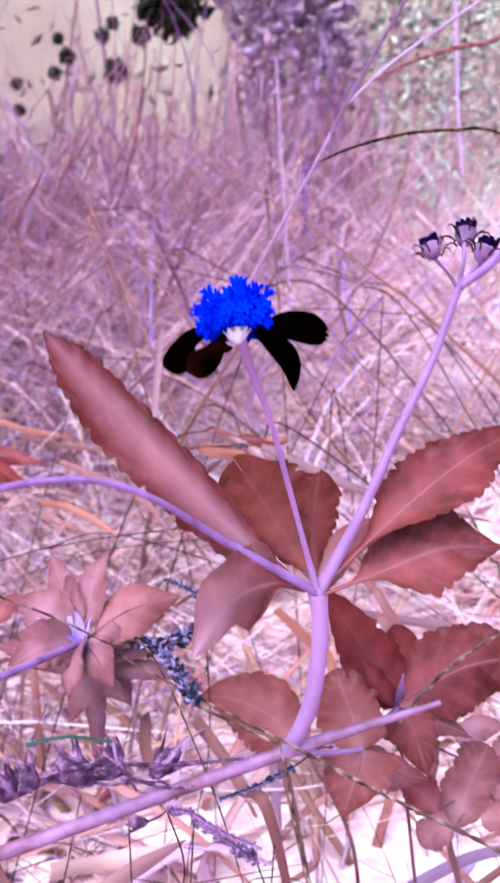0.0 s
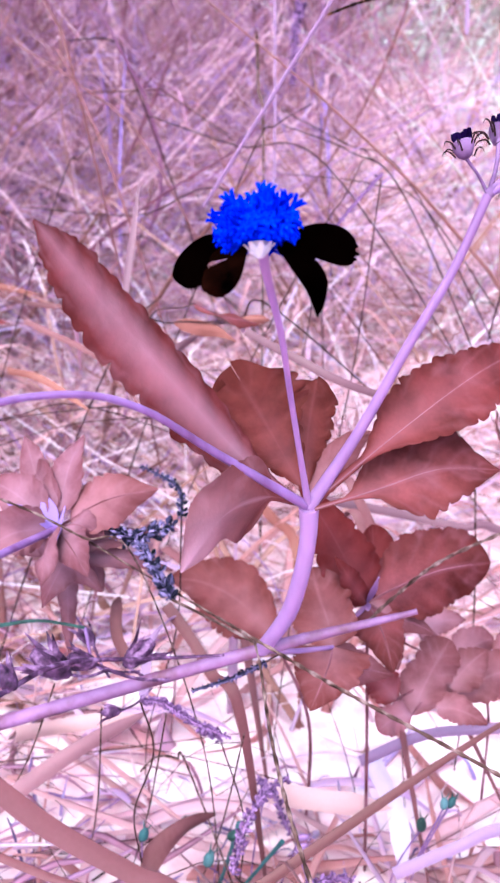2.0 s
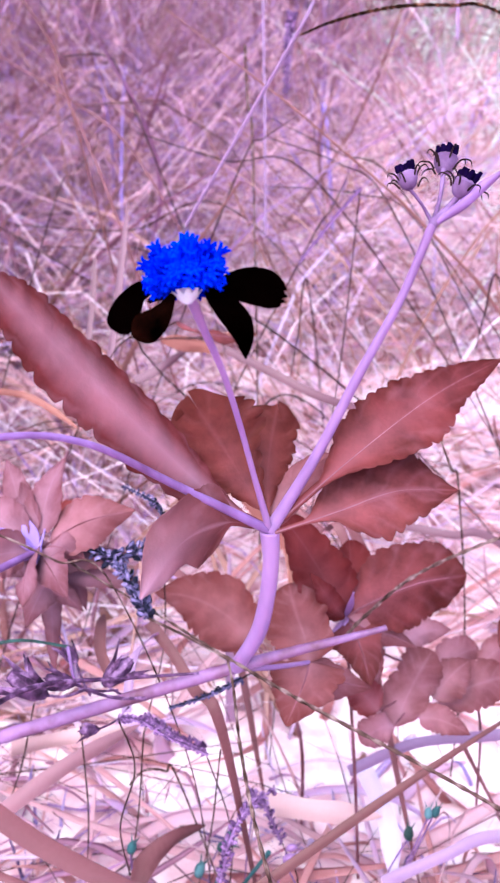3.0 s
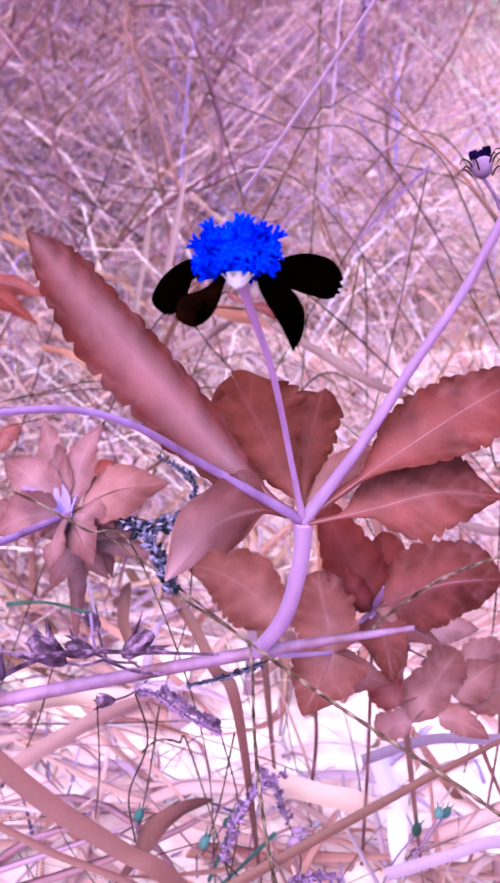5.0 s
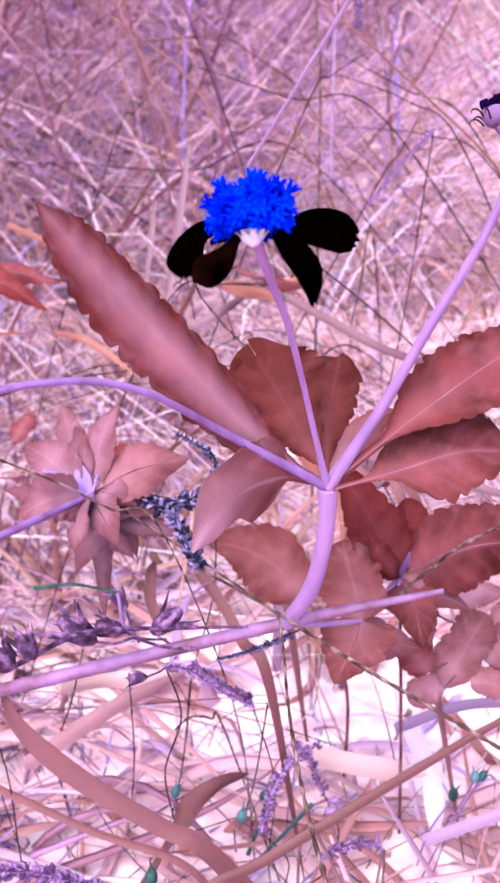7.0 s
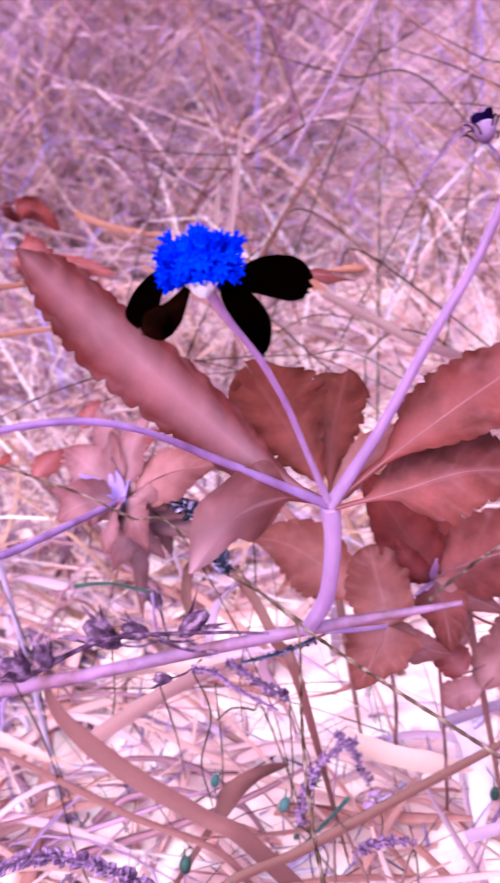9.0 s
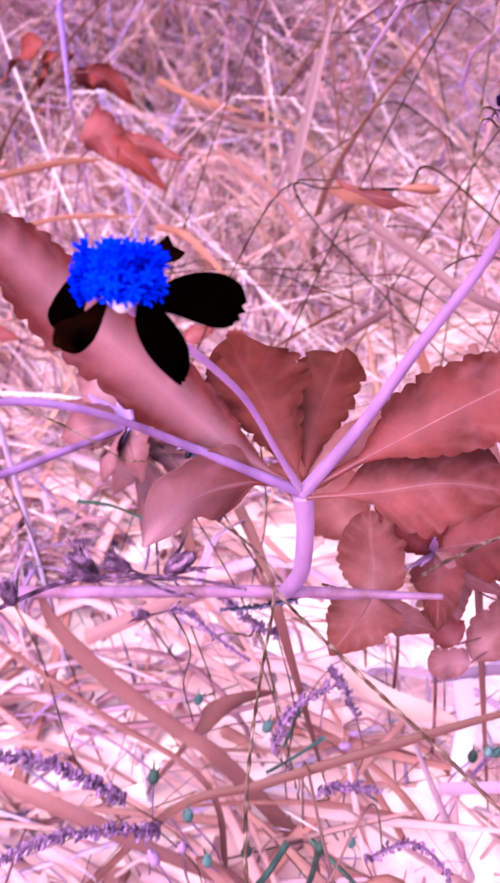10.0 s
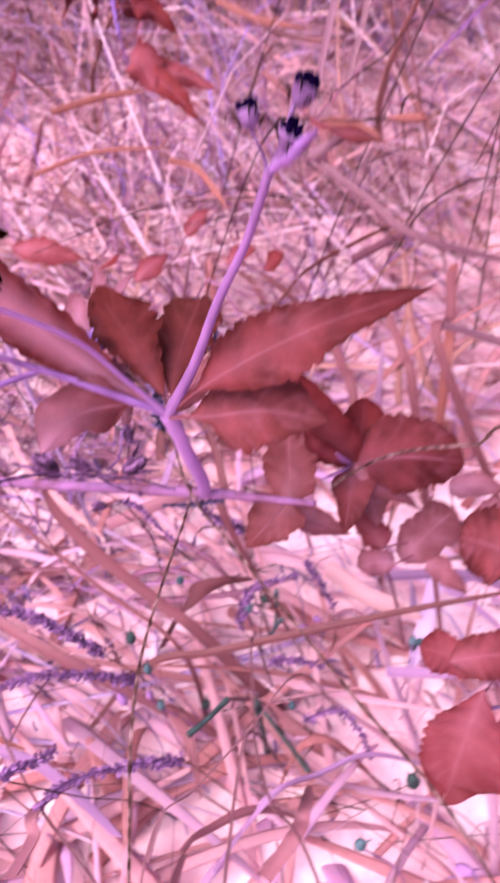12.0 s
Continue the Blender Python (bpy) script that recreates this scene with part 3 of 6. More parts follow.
petal([(-0.0080, -0.0355, 0.2084), (-0.0048, -0.0340, 0.2093), (-0.0016, -0.0328, 0.2091), (0.0017, -0.0320, 0.2080)], 0.0057, (0.0, 0.65, 0.75), fold=-0.1)
petal([(-0.0076, -0.0359, 0.2095), (-0.0057, -0.0381, 0.2076), (-0.0040, -0.0389, 0.2048), (-0.0031, -0.0378, 0.2014)], 0.0045, (0.6, 0.7, 0.3), seed=2, fold=-0.12,
      edges=((0.3, 0.55, 0.8, 1.0, 1.12, 1.15, 1.05, 0.8, 0.3), (0.3, 0.55, 0.72, 0.78, 0.72, 0.6, 0.42, 0.25, 0.1)))
petal([(-0.0138, -0.0338, 0.2096), (-0.0170, -0.0322, 0.2084), (-0.0186, -0.0334, 0.2062), (-0.0182, -0.0362, 0.2038)], 0.0042, (-0.6, 0.5, 0.5), seed=3, fold=-0.2, blunt=0.8)
petal([(-0.0118, -0.0363, 0.2090), (-0.0130, -0.0385, 0.2068), (-0.0146, -0.0395, 0.2054), (-0.0167, -0.0398, 0.2043)], 0.0038, (-0.6, -0.1, 0.75), seed=4, mat=PETAL_BROWN, fold=-0.25, blunt=0.9)
petal([(-0.0173, -0.0215, 0.2054), (-0.0152, -0.0186, 0.2064), (-0.0139, -0.0165, 0.2069), (-0.0141, -0.0160, 0.2067)], 0.0032, (0.5, 0.4, -0.6), seed=5, mat=PETAL_BROWN, fold=0.2)


# closed heads on the side branch
def bud(base, tip, size, count, seed):
    """A closed flower head: cup, dark floret tips and curled hairs."""
    rng = random.Random(seed)
    axis = (vec(tip) - vec(base)).normalized()
    m = Matrix.Translation(vec(base)) @ axis.to_track_quat("Z", "Y").to_matrix().to_4x4() @ Matrix.Diagonal((size, size, size, 1))
    b = part("bud", cup(bmesh.new(), m, [(0.12, 0), (0.34, 0.15), (0.50, 0.5), (0.54, 0.8), (0.36, 0.92)], 12), BUD_CUP, plant, "mauve bud with inky tips")
    for k in range(count):
        a, r = k * 2.4, 0.46 * ((k + 0.5) / count) ** 0.5
        o = Vector((math.cos(a), math.sin(a), 0))
        pts = [m @ (o * r * 0.8 + Vector((0, 0, 0.7))), m @ (o * r + Vector((0, 0, 1.05))), m @ (o * r * 1.15 + Vector((0, 0, rng.uniform(1.15, 1.45))))]
        part("floret_tip", tube(bmesh.new(), pts, [0.09 * size, 0.15 * size, 0.09 * size], 6), BUD_TIP, b)
    for k in range(9):
        a = k * 0.6981 + rng.uniform(-0.2, 0.2)
        o = Vector((math.cos(a), math.sin(a), 0))
        h = rng.uniform(0.1, 0.6)
        out = rng.uniform(0.85, 1.2)
        pts = curve([m @ (o * 0.46 + Vector((0, 0, h))), m @ (o * 0.70 + Vector((0, 0, h + 0.32))), m @ (o * out + Vector((0, 0, h + 0.36))), m @ (o * (out + 0.12) + Vector((0, 0, h + rng.uniform(0.0, 0.2))))], 8)
        part("hair", tube(bmesh.new(), pts, [0.05 * size, 0.045 * size, 0.035 * size, 0.012 * size], 5), HAIR, b)


TOP = (0.0263, 0.0038, 0.2141)
stalk("bud_stalk", [TOP, (0.0246, 0.0047, 0.2170), (0.0225, 0.0056, 0.2196)], [0.00035, 0.00025, 0.0003], BUD_CUP, plant)
bud((0.0225, 0.0055, 0.2194), (0.0217, 0.0066, 0.2227), 0.0034, 9, 1)
stalk("bud_stalk", [TOP, (0.0277, 0.0063, 0.2183), (0.0284, 0.0089, 0.2227)], [0.00045, 0.00035, 0.0004], BUD_CUP, plant)
bud((0.0286, 0.0097, 0.2218), (0.0294, 0.0120, 0.2253), 0.0038, 12, 2)
stalk("bud_stalk", [TOP, (0.0285, 0.0036, 0.2166), (0.0298, 0.0032, 0.2184)], [0.0009, 0.0006, 0.0005], BUD_CUP, plant)
bud((0.0298, 0.0032, 0.2183), (0.0309, 0.0031, 0.2209), 0.0036, 9, 3)
stalk("flower_stalk", [TOP, (0.0305, 0.0025, 0.2172), (0.0335, 0.0018, 0.2202), (0.0362, 0.0010, 0.2225)], [0.0006, 0.0009, 0.0009, 0.0003], STEM_DARK, plant, "violet stalk")


# ---- a low plant with rounded leaves ----
low = thing("low_leafy_plant", "low plant with rounded toothed maroon leaves", "plant")
C0 = (0.0195, 0.0465, 0.1140)
stalk("stem", [(0.030, 0.070, 0.0), (0.026, 0.062, 0.05), C0], [0.0005, 0.0005, 0.0004], MIDRIB, low)
leaf(low, [C0, (0.0260, 0.0455, 0.1190), (0.0370, 0.0455, 0.1245), (0.0492, 0.0475, 0.1258)], 0.0205, (0.13, 0.26, 0.96), LEAF, label="rounded toothed maroon leaf", shape="round", teeth=11, depth=0.1, seed=31, start=0.12)
leaf(low, [C0, (0.0200, 0.0490, 0.1200), (0.0205, 0.0515, 0.1265), (0.0200, 0.0530, 0.1325)], 0.0125, (0.85, 0.45, -0.1), LEAF_RED, label="small rounded red leaf", shape="round", teeth=6, depth=0.08, seed=32)
leaf(low, [C0, (0.0215, 0.0415, 0.1120), (0.0232, 0.0365, 0.1090), (0.0246, 0.0311, 0.1045)], 0.0135, (0.9, 0.1, 0.3), LEAF, label="drooping maroon leaf", shape="ovate", teeth=7, depth=0.1, seed=33)
leaf(low, [C0, (0.0145, 0.0450, 0.1240), (0.0080, 0.0430, 0.1360), (0.0002, 0.0410, 0.1480)], 0.0165, (0.7, 0.5, 0.6), LEAF_RED, label="reddish maroon leaf", shape="leaf", teeth=10, depth=0.13, seed=15, wave=0.12)
leaf(low, [C0, (0.0243, 0.0434, 0.1127), (0.0320, 0.0464, 0.1085), (0.0384, 0.0482, 0.1041)], 0.0080, (0.0, 0.5, 0.85), LEAF_PINK, label="pinkish leaf", shape="leaf", teeth=7, depth=0.13, seed=34)
leaf(low, [C0, (0.0146, 0.0393, 0.1230), (0.0120, 0.0386, 0.1272), (0.0098, 0.0386, 0.1305)], 0.0060, (0.7, 0.4, 0.5), LEAF_RED, label="withered orange leaf", shape="leaf", teeth=5, depth=0.13, seed=35, wave=0.4, rib=None)
for q, w in (((0.0200, 0.0365, 0.1267), 0.0022), ((0.0147, 0.0374, 0.1143), 0.002), ((0.0182, 0.0365, 0.1177), 0.0018)):
    a = vec(C0)
    part("sprout", blade_bm([a, a.lerp(vec(q), 0.5), vec(q)], w, (0.8, 0.1, 0.3), shape="lance", rows=10, cols=4), STEM, low, "violet sprout")

broad = thing("low_leafy_plant", "single broad maroon leaf on a low thin stalk", "plant")
leaf(broad, [(-0.0030, 0.0760, 0.0850), (-0.0130, 0.0785, 0.0945), (-0.0240, 0.0810, 0.0990), (-0.0350, 0.0830, 0.0990)], 0.0225, (0.25, 0.45, 0.85), LEAF_SALMON, label="broad maroon leaf", shape="leaf", teeth=11, depth=0.12, seed=17, fold=-0.1, wave=0.1)
stalk("stem", [(0.012, 0.090, 0.0), (0.010, 0.082, 0.05), (-0.0030, 0.0760, 0.0850)], [0.0006, 0.0006, 0.0004], MIDRIB, broad)

low2 = thing("low_leafy_plant", "low plant with pinkish lobed leaves", "plant")
C1 = (0.0458, 0.0630, 0.0881)
stalk("stem", [(0.075, 0.100, 0.0), (0.07, 0.095, 0.05), C1], [0.0005, 0.0005, 0.0004], MIDRIB, low2)


def turned_leaf(parent, root, tip, width, mat, sd, label, tilt=0.5, shape="round", teeth=6, depth=0.1, root_r=0.0003, start_from=None):
    """A leaf from root to tip that turns its face up and towards the front, on a thin stalk of its own."""
    rng = random.Random(sd)
    a, b = vec(root), vec(tip)
    d = (b - a).normalized()
    v = Vector((rng.uniform(-0.4, 0.4), -0.85, tilt + rng.uniform(-0.2, 0.3)))
    ob = leaf(parent, [a, a.lerp(b, 0.35) + Vector((0, 0, 0.0015)), a.lerp(b, 0.7) + Vector((0, 0, 0.0012)), b], width, d.cross(v), mat, label=label, shape=shape, teeth=teeth, depth=depth, seed=sd, fold=-0.12, rib_r=0.00015, wave=0.22)
    if start_from:
        c = vec(start_from)
        part("leaf_stalk", tube(bmesh.new(), curve([c, c.lerp(a, 0.5) + Vector((0, 0, -0.002)), a], 10), root_r, 5), MIDRIB, ob)


for a, b, w, m, sd in (((0.0226, 0.0496, 0.1063), (0.0284, 0.0441, 0.0961), 0.0115, LEAF_PINK, 41), ((0.0341, 0.0489, 0.0791), (0.0450, 0.0594, 0.0960), 0.0145, LEAF_PINK, 42), ((0.0459, 0.0567, 0.0823), (0.0566, 0.0623, 0.0912), 0.0120, LEAF_PINK, 43),
                       ((0.0483, 0.0596, 0.0783), (0.0687, 0.0646, 0.0846), 0.0135, LEAF_PINK, 44), ((0.0391, 0.0721, 0.0903), (0.0539, 0.0772, 0.0916), 0.0085, LEAF_PALE, 45), ((0.0478, 0.0676, 0.0830), (0.0618, 0.0739, 0.0877), 0.0105, LEAF_PALE, 46),
                       ((0.0293, 0.0467, 0.0854), (0.0190, 0.0471, 0.0933), 0.0095, LEAF_ROSE, 47), ((0.0335, 0.0455, 0.0815), (0.0241, 0.0405, 0.0802), 0.0090, LEAF_PALE, 48), ((0.0409, 0.0498, 0.0810), (0.0542, 0.0470, 0.0781), 0.0085, LEAF_PINK, 49),
                       ((0.0614, 0.0703, 0.0834), (0.0735, 0.0774, 0.0876), 0.0090, LEAF_PINK, 50)):
    turned_leaf(low2, a, b, w, m, sd, "rounded dusky mauve leaf", shape="ovate" if sd % 2 else "round", depth=0.16, teeth=8, start_from=C1)

low3 = thing("low_leafy_plant", "leafy plant with large deep red leaves", "plant")
C2 = (0.0703, 0.0160, 0.0903)
stalk("stem", [(0.11, 0.02, 0.0), (0.105, 0.018, 0.04), C2], [0.0007, 0.0006, 0.0005], MIDRIB, low3)
for a, b, w, m, sd in (((0.0698, 0.0105, 0.0930), (0.0697, -0.0114, 0.0847), 0.0215, LEAF_ROSE, 51), ((0.0677, 0.0149, 0.0925), (0.0529, 0.0129, 0.0956), 0.0110, LEAF_ROSE, 52), ((0.0610, 0.0117, 0.0968), (0.0788, 0.0218, 0.0978), 0.0120, LEAF, 53),
                       ((0.0695, 0.0328, 0.1142), (0.0541, 0.0322, 0.1161), 0.0190, LEAF, 54), ((0.0757, 0.0092, 0.0910), (0.0895, -0.0009, 0.0846), 0.015, LEAF_ROSE, 55)):
    turned_leaf(low3, a, b, w, m, sd, "large deep rose leaf", tilt=0.75, shape="wedge" if sd == 51 else "round", teeth=12, depth=0.12, start_from=C2)

# ---- leaves of a plant deeper in the grass ----
far = thing("creeping_leafy_plant", "creeping plant with dull red leaves in the grass", "plant")
F0 = (-0.1536, 0.1954, 0.0600)
for a, b, w, m, sd in (((-0.2235, 0.1579, 0.0750), (-0.1784, 0.1619, 0.0750), 0.0150, LEAF_ROSE, 56), ((-0.1645, 0.1569, 0.0750), (-0.1639, 0.1759, 0.0750), 0.0110, LEAF_RED, 57), ((-0.1480, 0.1614, 0.0700), (-0.1423, 0.1831, 0.0750), 0.0130, LEAF_ROSE, 58),
                       ((-0.1156, 0.1913, 0.0700), (-0.0997, 0.1955, 0.0800), 0.0120, LEAF_ROSE, 59), ((-0.0950, 0.1937, 0.0700), (-0.0847, 0.1956, 0.0800), 0.0110, LEAF_RED, 60), ((-0.1380, 0.1929, 0.0800), (-0.1316, 0.2056, 0.0900), 0.0110, LEAF_ROSE, 61)):
    turned_leaf(far, a, b, w, m, sd, "dull red leaf", tilt=0.6, shape="leaf", depth=0.2, start_from=F0)
stalk("stem", [(vec(F0).x, vec(F0).y, 0.0), F0], 0.0006, MIDRIB, far)

# ---- the plant with violet star-like stems ----
star = thing("star_stemmed_plant", "leafy plant with bright violet stems", "plant")
S0 = (-0.0562, 0.0405, 0.1345)
stalk("stem", [(-0.125, -0.13, 0.0), (-0.105, -0.078, 0.120), (-0.0817, -0.0222, 0.1426), (-0.0680, 0.0110, 0.1384), S0], [0.0011, 0.0011, 0.0011, 0.0009, 0.0009], STEM_DARK, star, "straight violet stem")
for q, w, m, sd in (((-0.0323, 0.0432, 0.1444), 0.0140, LEAF_PINK, 71), ((-0.0527, 0.0587, 0.1519), 0.011, LEAF_STAR, 72), ((-0.0666, 0.0599, 0.1449), 0.011, LEAF_STAR, 73), ((-0.0759, 0.0524, 0.1418), 0.012, LEAF_STAR, 74), ((-0.0718, 0.0342, 0.1311), 0.013, LEAF_STAR, 75),
                    ((-0.0463, 0.0280, 0.1289), 0.010, LEAF_STAR, 76), ((-0.0564, 0.0265, 0.1273), 0.010, LEAF_STAR, 77), ((-0.0441, 0.0379, 0.1340), 0.010, LEAF_STAR, 78)):
    a = vec(S0)
    leaf(star, [a, a.lerp(vec(q), 0.5) + Vector((0, -0.002, 0.003)), vec(q)], w * 0.95, (0.3, 0.4, 0.8) if sd % 2 else (0.8, 0.2, 0.5), m, label="faded mauve leaf", shape="ovate", teeth=8, depth=0.12, seed=sd, start=0.15, rib=MIDRIB)
for q in ((-0.0539, 0.0394, 0.1398), (-0.0656, 0.0414, 0.1393), (-0.0548, 0.0350, 0.1345), (-0.0621, 0.0368, 0.1352), (-0.0590, 0.0429, 0.1414)):
    a = vec(S0)
    part("sprout", blade_bm([a, a.lerp(vec(q), 0.6), a.lerp(vec(q), 1.2)], 0.0044, (0.3, 0.2, 0.8), shape="lance", rows=10, cols=4), PALE_STEM, star, "bright violet sprout")

rng = random.Random(77)
for k in range(11):
    a = vec(S0) + Vector((rng.uniform(-0.006, 0.006), rng.uniform(-0.002, 0.010), rng.uniform(-0.012, 0.002)))
    ang = k * 2.4
    b = a + Vector((math.cos(ang), 0.4 * math.sin(ang), 0.8 * math.sin(ang) - 0.1)) * rng.uniform(0.014, 0.026)
    turned_leaf(star, a, b, rng.uniform(0.005, 0.0095), LEAF_STAR, 300 + k, "dull mauve leaf", shape="leaf", teeth=7, depth=0.16)

tall = thing("tall_leafy_plant", "leafy plant with pale violet stem and rusty leaves", "plant")
T0 = (-0.168, 0.205, 0.196)
stalk("stem", [(-0.169, 0.207, 0.165), T0, (-0.1665, 0.203, 0.204)], [0.0008, 0.0013, 0.0010], PALE_STEM, tall)
stalk("root_stalk", [(-0.185, 0.25, 0.0), (-0.176, 0.228, 0.09), (-0.169, 0.207, 0.165)], [0.0004, 0.0004, 0.0006], STRAND_MAUVE, tall)
for q, w, m, sd in (((-0.2100, 0.2163, 0.1679), 0.012, LEAF_RED, 81), ((-0.1871, 0.2122, 0.1682), 0.012, LEAF_RED, 82), ((-0.1452, 0.2189, 0.1648), 0.013, LEAF_RED, 83), ((-0.1674, 0.2254, 0.1673), 0.010, LEAF_RED, 84), ((-0.1908, 0.2429, 0.1764), 0.010, LEAF_RED, 85),
                    ((-0.1389, 0.1899, 0.1487), 0.020, LEAF_ROSE, 86), ((-0.1130, 0.1822, 0.1428), 0.012, LEAF_RED, 87), ((-0.1116, 0.1956, 0.1513), 0.012, LEAF_ROSE, 88), ((-0.1388, 0.2079, 0.1554), 0.009, LEAF_RED, 89)):
    a = vec(T0) - Vector((0, 0, 0.012 * (sd - 80) / 2))
    leaf(tall, [a, a.lerp(vec(q), 0.5) + Vector((0, 0, 0.005)), vec(q)], w * 0.9, (0.5, 0.3, 0.7) if sd % 2 else (0.2, 0.5, 0.8), m, label="rusty maroon leaf", shape="ovate", teeth=6, depth=0.25, wave=0.5, seed=sd, start=0.3)
pale = thing("pale_stem", "thin pale lilac stem standing in the grass", "stem")
stalk("stem", [(-0.0985, 0.055, 0.0), (-0.0950, 0.0459, 0.07), (-0.0917, 0.0357, 0.134), (-0.0895, 0.0288, 0.176), (-0.0886, 0.026, 0.190)], [0.0008, 0.0008, 0.0007, 0.0003], PALE_LILAC, pale)


# ---- seed heads, spikes, pods and straws near the ground ----
def seed_head(parent, base, tip, size, mat, seed, spikes=6):
    rng = random.Random(seed)
    axis = (vec(tip) - vec(base)).normalized()
    m = Matrix.Translation(vec(base)) @ axis.to_track_quat("Z", "Y").to_matrix().to_4x4() @ Matrix.Diagonal((size, size, size, 1))
    b = part("seed_head", cup(bmesh.new(), m, [(0.08, -0.05), (0.24, 0.15), (0.30, 0.45), (0.22, 0.8), (0.12, 1.0)], 10), mat, parent, "plum seed head with pointed bracts")
    for k in range(spikes):
        a = k * 6.2832 / spikes + rng.uniform(-0.3, 0.3)
        o = Vector((math.cos(a), math.sin(a), 0))
        h = rng.uniform(0.1, 0.5)
        pts = [m @ (o * 0.22 + Vector((0, 0, h))), m @ (o * 0.36 + Vector((0, 0, h + 0.4))), m @ (o * rng.uniform(0.35, 0.75) + Vector((0, 0, h + rng.uniform(0.6, 0.95))))]
        part("bract", tube(bmesh.new(), pts, [0.10 * size, 0.09 * size, 0.012 * size], 5, 0.5), mat, b)


heads = thing("seed_head_branch", "branched dry stem with plum seed heads", "seed head")
stalk("stem", [(-0.0515, -0.0225, 0.1340), (-0.0440, -0.0050, 0.1290), (-0.0300, 0.0120, 0.1190), (-0.0150, 0.0135, 0.1195)], [0.0005, 0.0005, 0.0004, 0.0003], BRACT, heads)
seed_head(heads, (-0.0515, -0.0225, 0.1340), (-0.0560, -0.0270, 0.1420), 0.0068, BRACT, 1)
seed_head(heads, (-0.0490, -0.0190, 0.1335), (-0.0540, -0.0150, 0.1360), 0.0056, BRACT, 2)
seed_head(heads, (-0.0457, 0.0038, 0.1203), (-0.0520, 0.0033, 0.1253), 0.0086, BRACT, 3, 8)
seed_head(heads, (-0.0368, 0.0184, 0.1127), (-0.0309, 0.0221, 0.1169), 0.0080, BRACT, 4, 7)
seed_head(heads, (-0.0418, 0.0115, 0.1176), (-0.0461, 0.0100, 0.1199), 0.0062, BRACT, 5, 5)
seed_head(heads, (-0.0470, 0.0334, 0.1081), (-0.0512, 0.0381, 0.1098), 0.0060, BRACT, 6, 4)
seed_head(heads, (-0.0363, 0.0084, 0.1085), (-0.0407, 0.0064, 0.1092), 0.0040, BRACT, 7, 5)
for a, b, r in (((-0.0457, 0.0038, 0.1203), (-0.0394, 0.0111, 0.1165), 0.0004), ((-0.0418, 0.0115, 0.1176), (-0.0335, 0.0172, 0.1121), 0.0004), ((-0.0368, 0.0184, 0.1127), (-0.0279, 0.0142, 0.1123), 0.0004), ((-0.0470, 0.0334, 0.1081), (-0.0412, 0.0225, 0.1066), 0.0004), ((-0.0363, 0.0084, 0.1085), (-0.0301, 0.0119, 0.1118), 0.0003), ((-0.0394, 0.0111, 0.1165), (-0.0264, 0.0126, 0.1135), 0.0005)):
    part("twig", tube(bmesh.new(), curve([a, vec(a).lerp(vec(b), 0.5) + Vector((0, 0, -0.001)), b], 8), r * 0.8, 6), BRACT, heads)
part("twig", tube(bmesh.new(), curve([(-0.0704, 0.0356, 0.1106), (-0.0600, 0.0345, 0.1132), (-0.0486, 0.0332, 0.1125)], 12), [0.0006, 0.0004, 0.0004], 6), TEAL_DARK, heads, "teal dry twig")
part("twig", tube(bmesh.new(), curve([(-0.0486, 0.0332, 0.1125), (-0.046, 0.027, 0.108), (-0.042, 0.018, 0.112)], 10), 0.0004, 6), STEM_DARK, heads)


def seed_bm(seeds, size, points, seed):
    """Seeds set round a spike's axis, joined."""
    rng = random.Random(seed)
    bm = bmesh.new()
    mid = curve(points, 60)
    for k in range(seeds):
        u = (k + rng.uniform(0, 0.6)) / seeds
        i = min(int(u * 60), 59)
        p, d = mid[i], (mid[i + 1] - mid[i]).normalized()
        a = d.orthogonal().normalized()
        o = (Matrix.Rotation(k * 2.4 + rng.uniform(-1.2, 1.2), 3, d) @ a)
        tip = (o * rng.uniform(0.6, 1.3) + d * rng.uniform(0.2, 1.0)).normalized()
        s = size * rng.uniform(0.55, 1.35) * (1 - 0.3 * u)
        tube(bm, [p + o * s * 0.2, p + o * s * 0.5 + tip * s * 0.45, p + o * s * 0.3 + tip * s * 0.9, p + o * s * 0.3 + tip * s * 1.25], [s * 0.12, s * 0.36, s * 0.3, s * 0.06], 6)
    return bm


def spike(points, seeds, size, mat, label, seed, foot=None, name="seed_spike", group="seed spikes"):
    ob = thing(name, label, "seed spike", group)
    part("axis", tube(bmesh.new(), curve(points, 24), [0.0005, 0.0005, 0.0003], 6), mat, ob)
    if foot:
        a, b = vec(points[0]), vec(foot)
        part("stalk", tube(bmesh.new(), curve([a, a.lerp(b, 0.35) + Vector((0.003, 0, 0.003)), a.lerp(b, 0.7) + Vector((-0.002, 0.002, 0)), b], 20), 0.00022, 5), STRAND_DARK, ob)
    part("spikelet_mass", seed_bm(int(seeds * 4.5), size * 0.72, points, seed), mat, ob)
    return ob


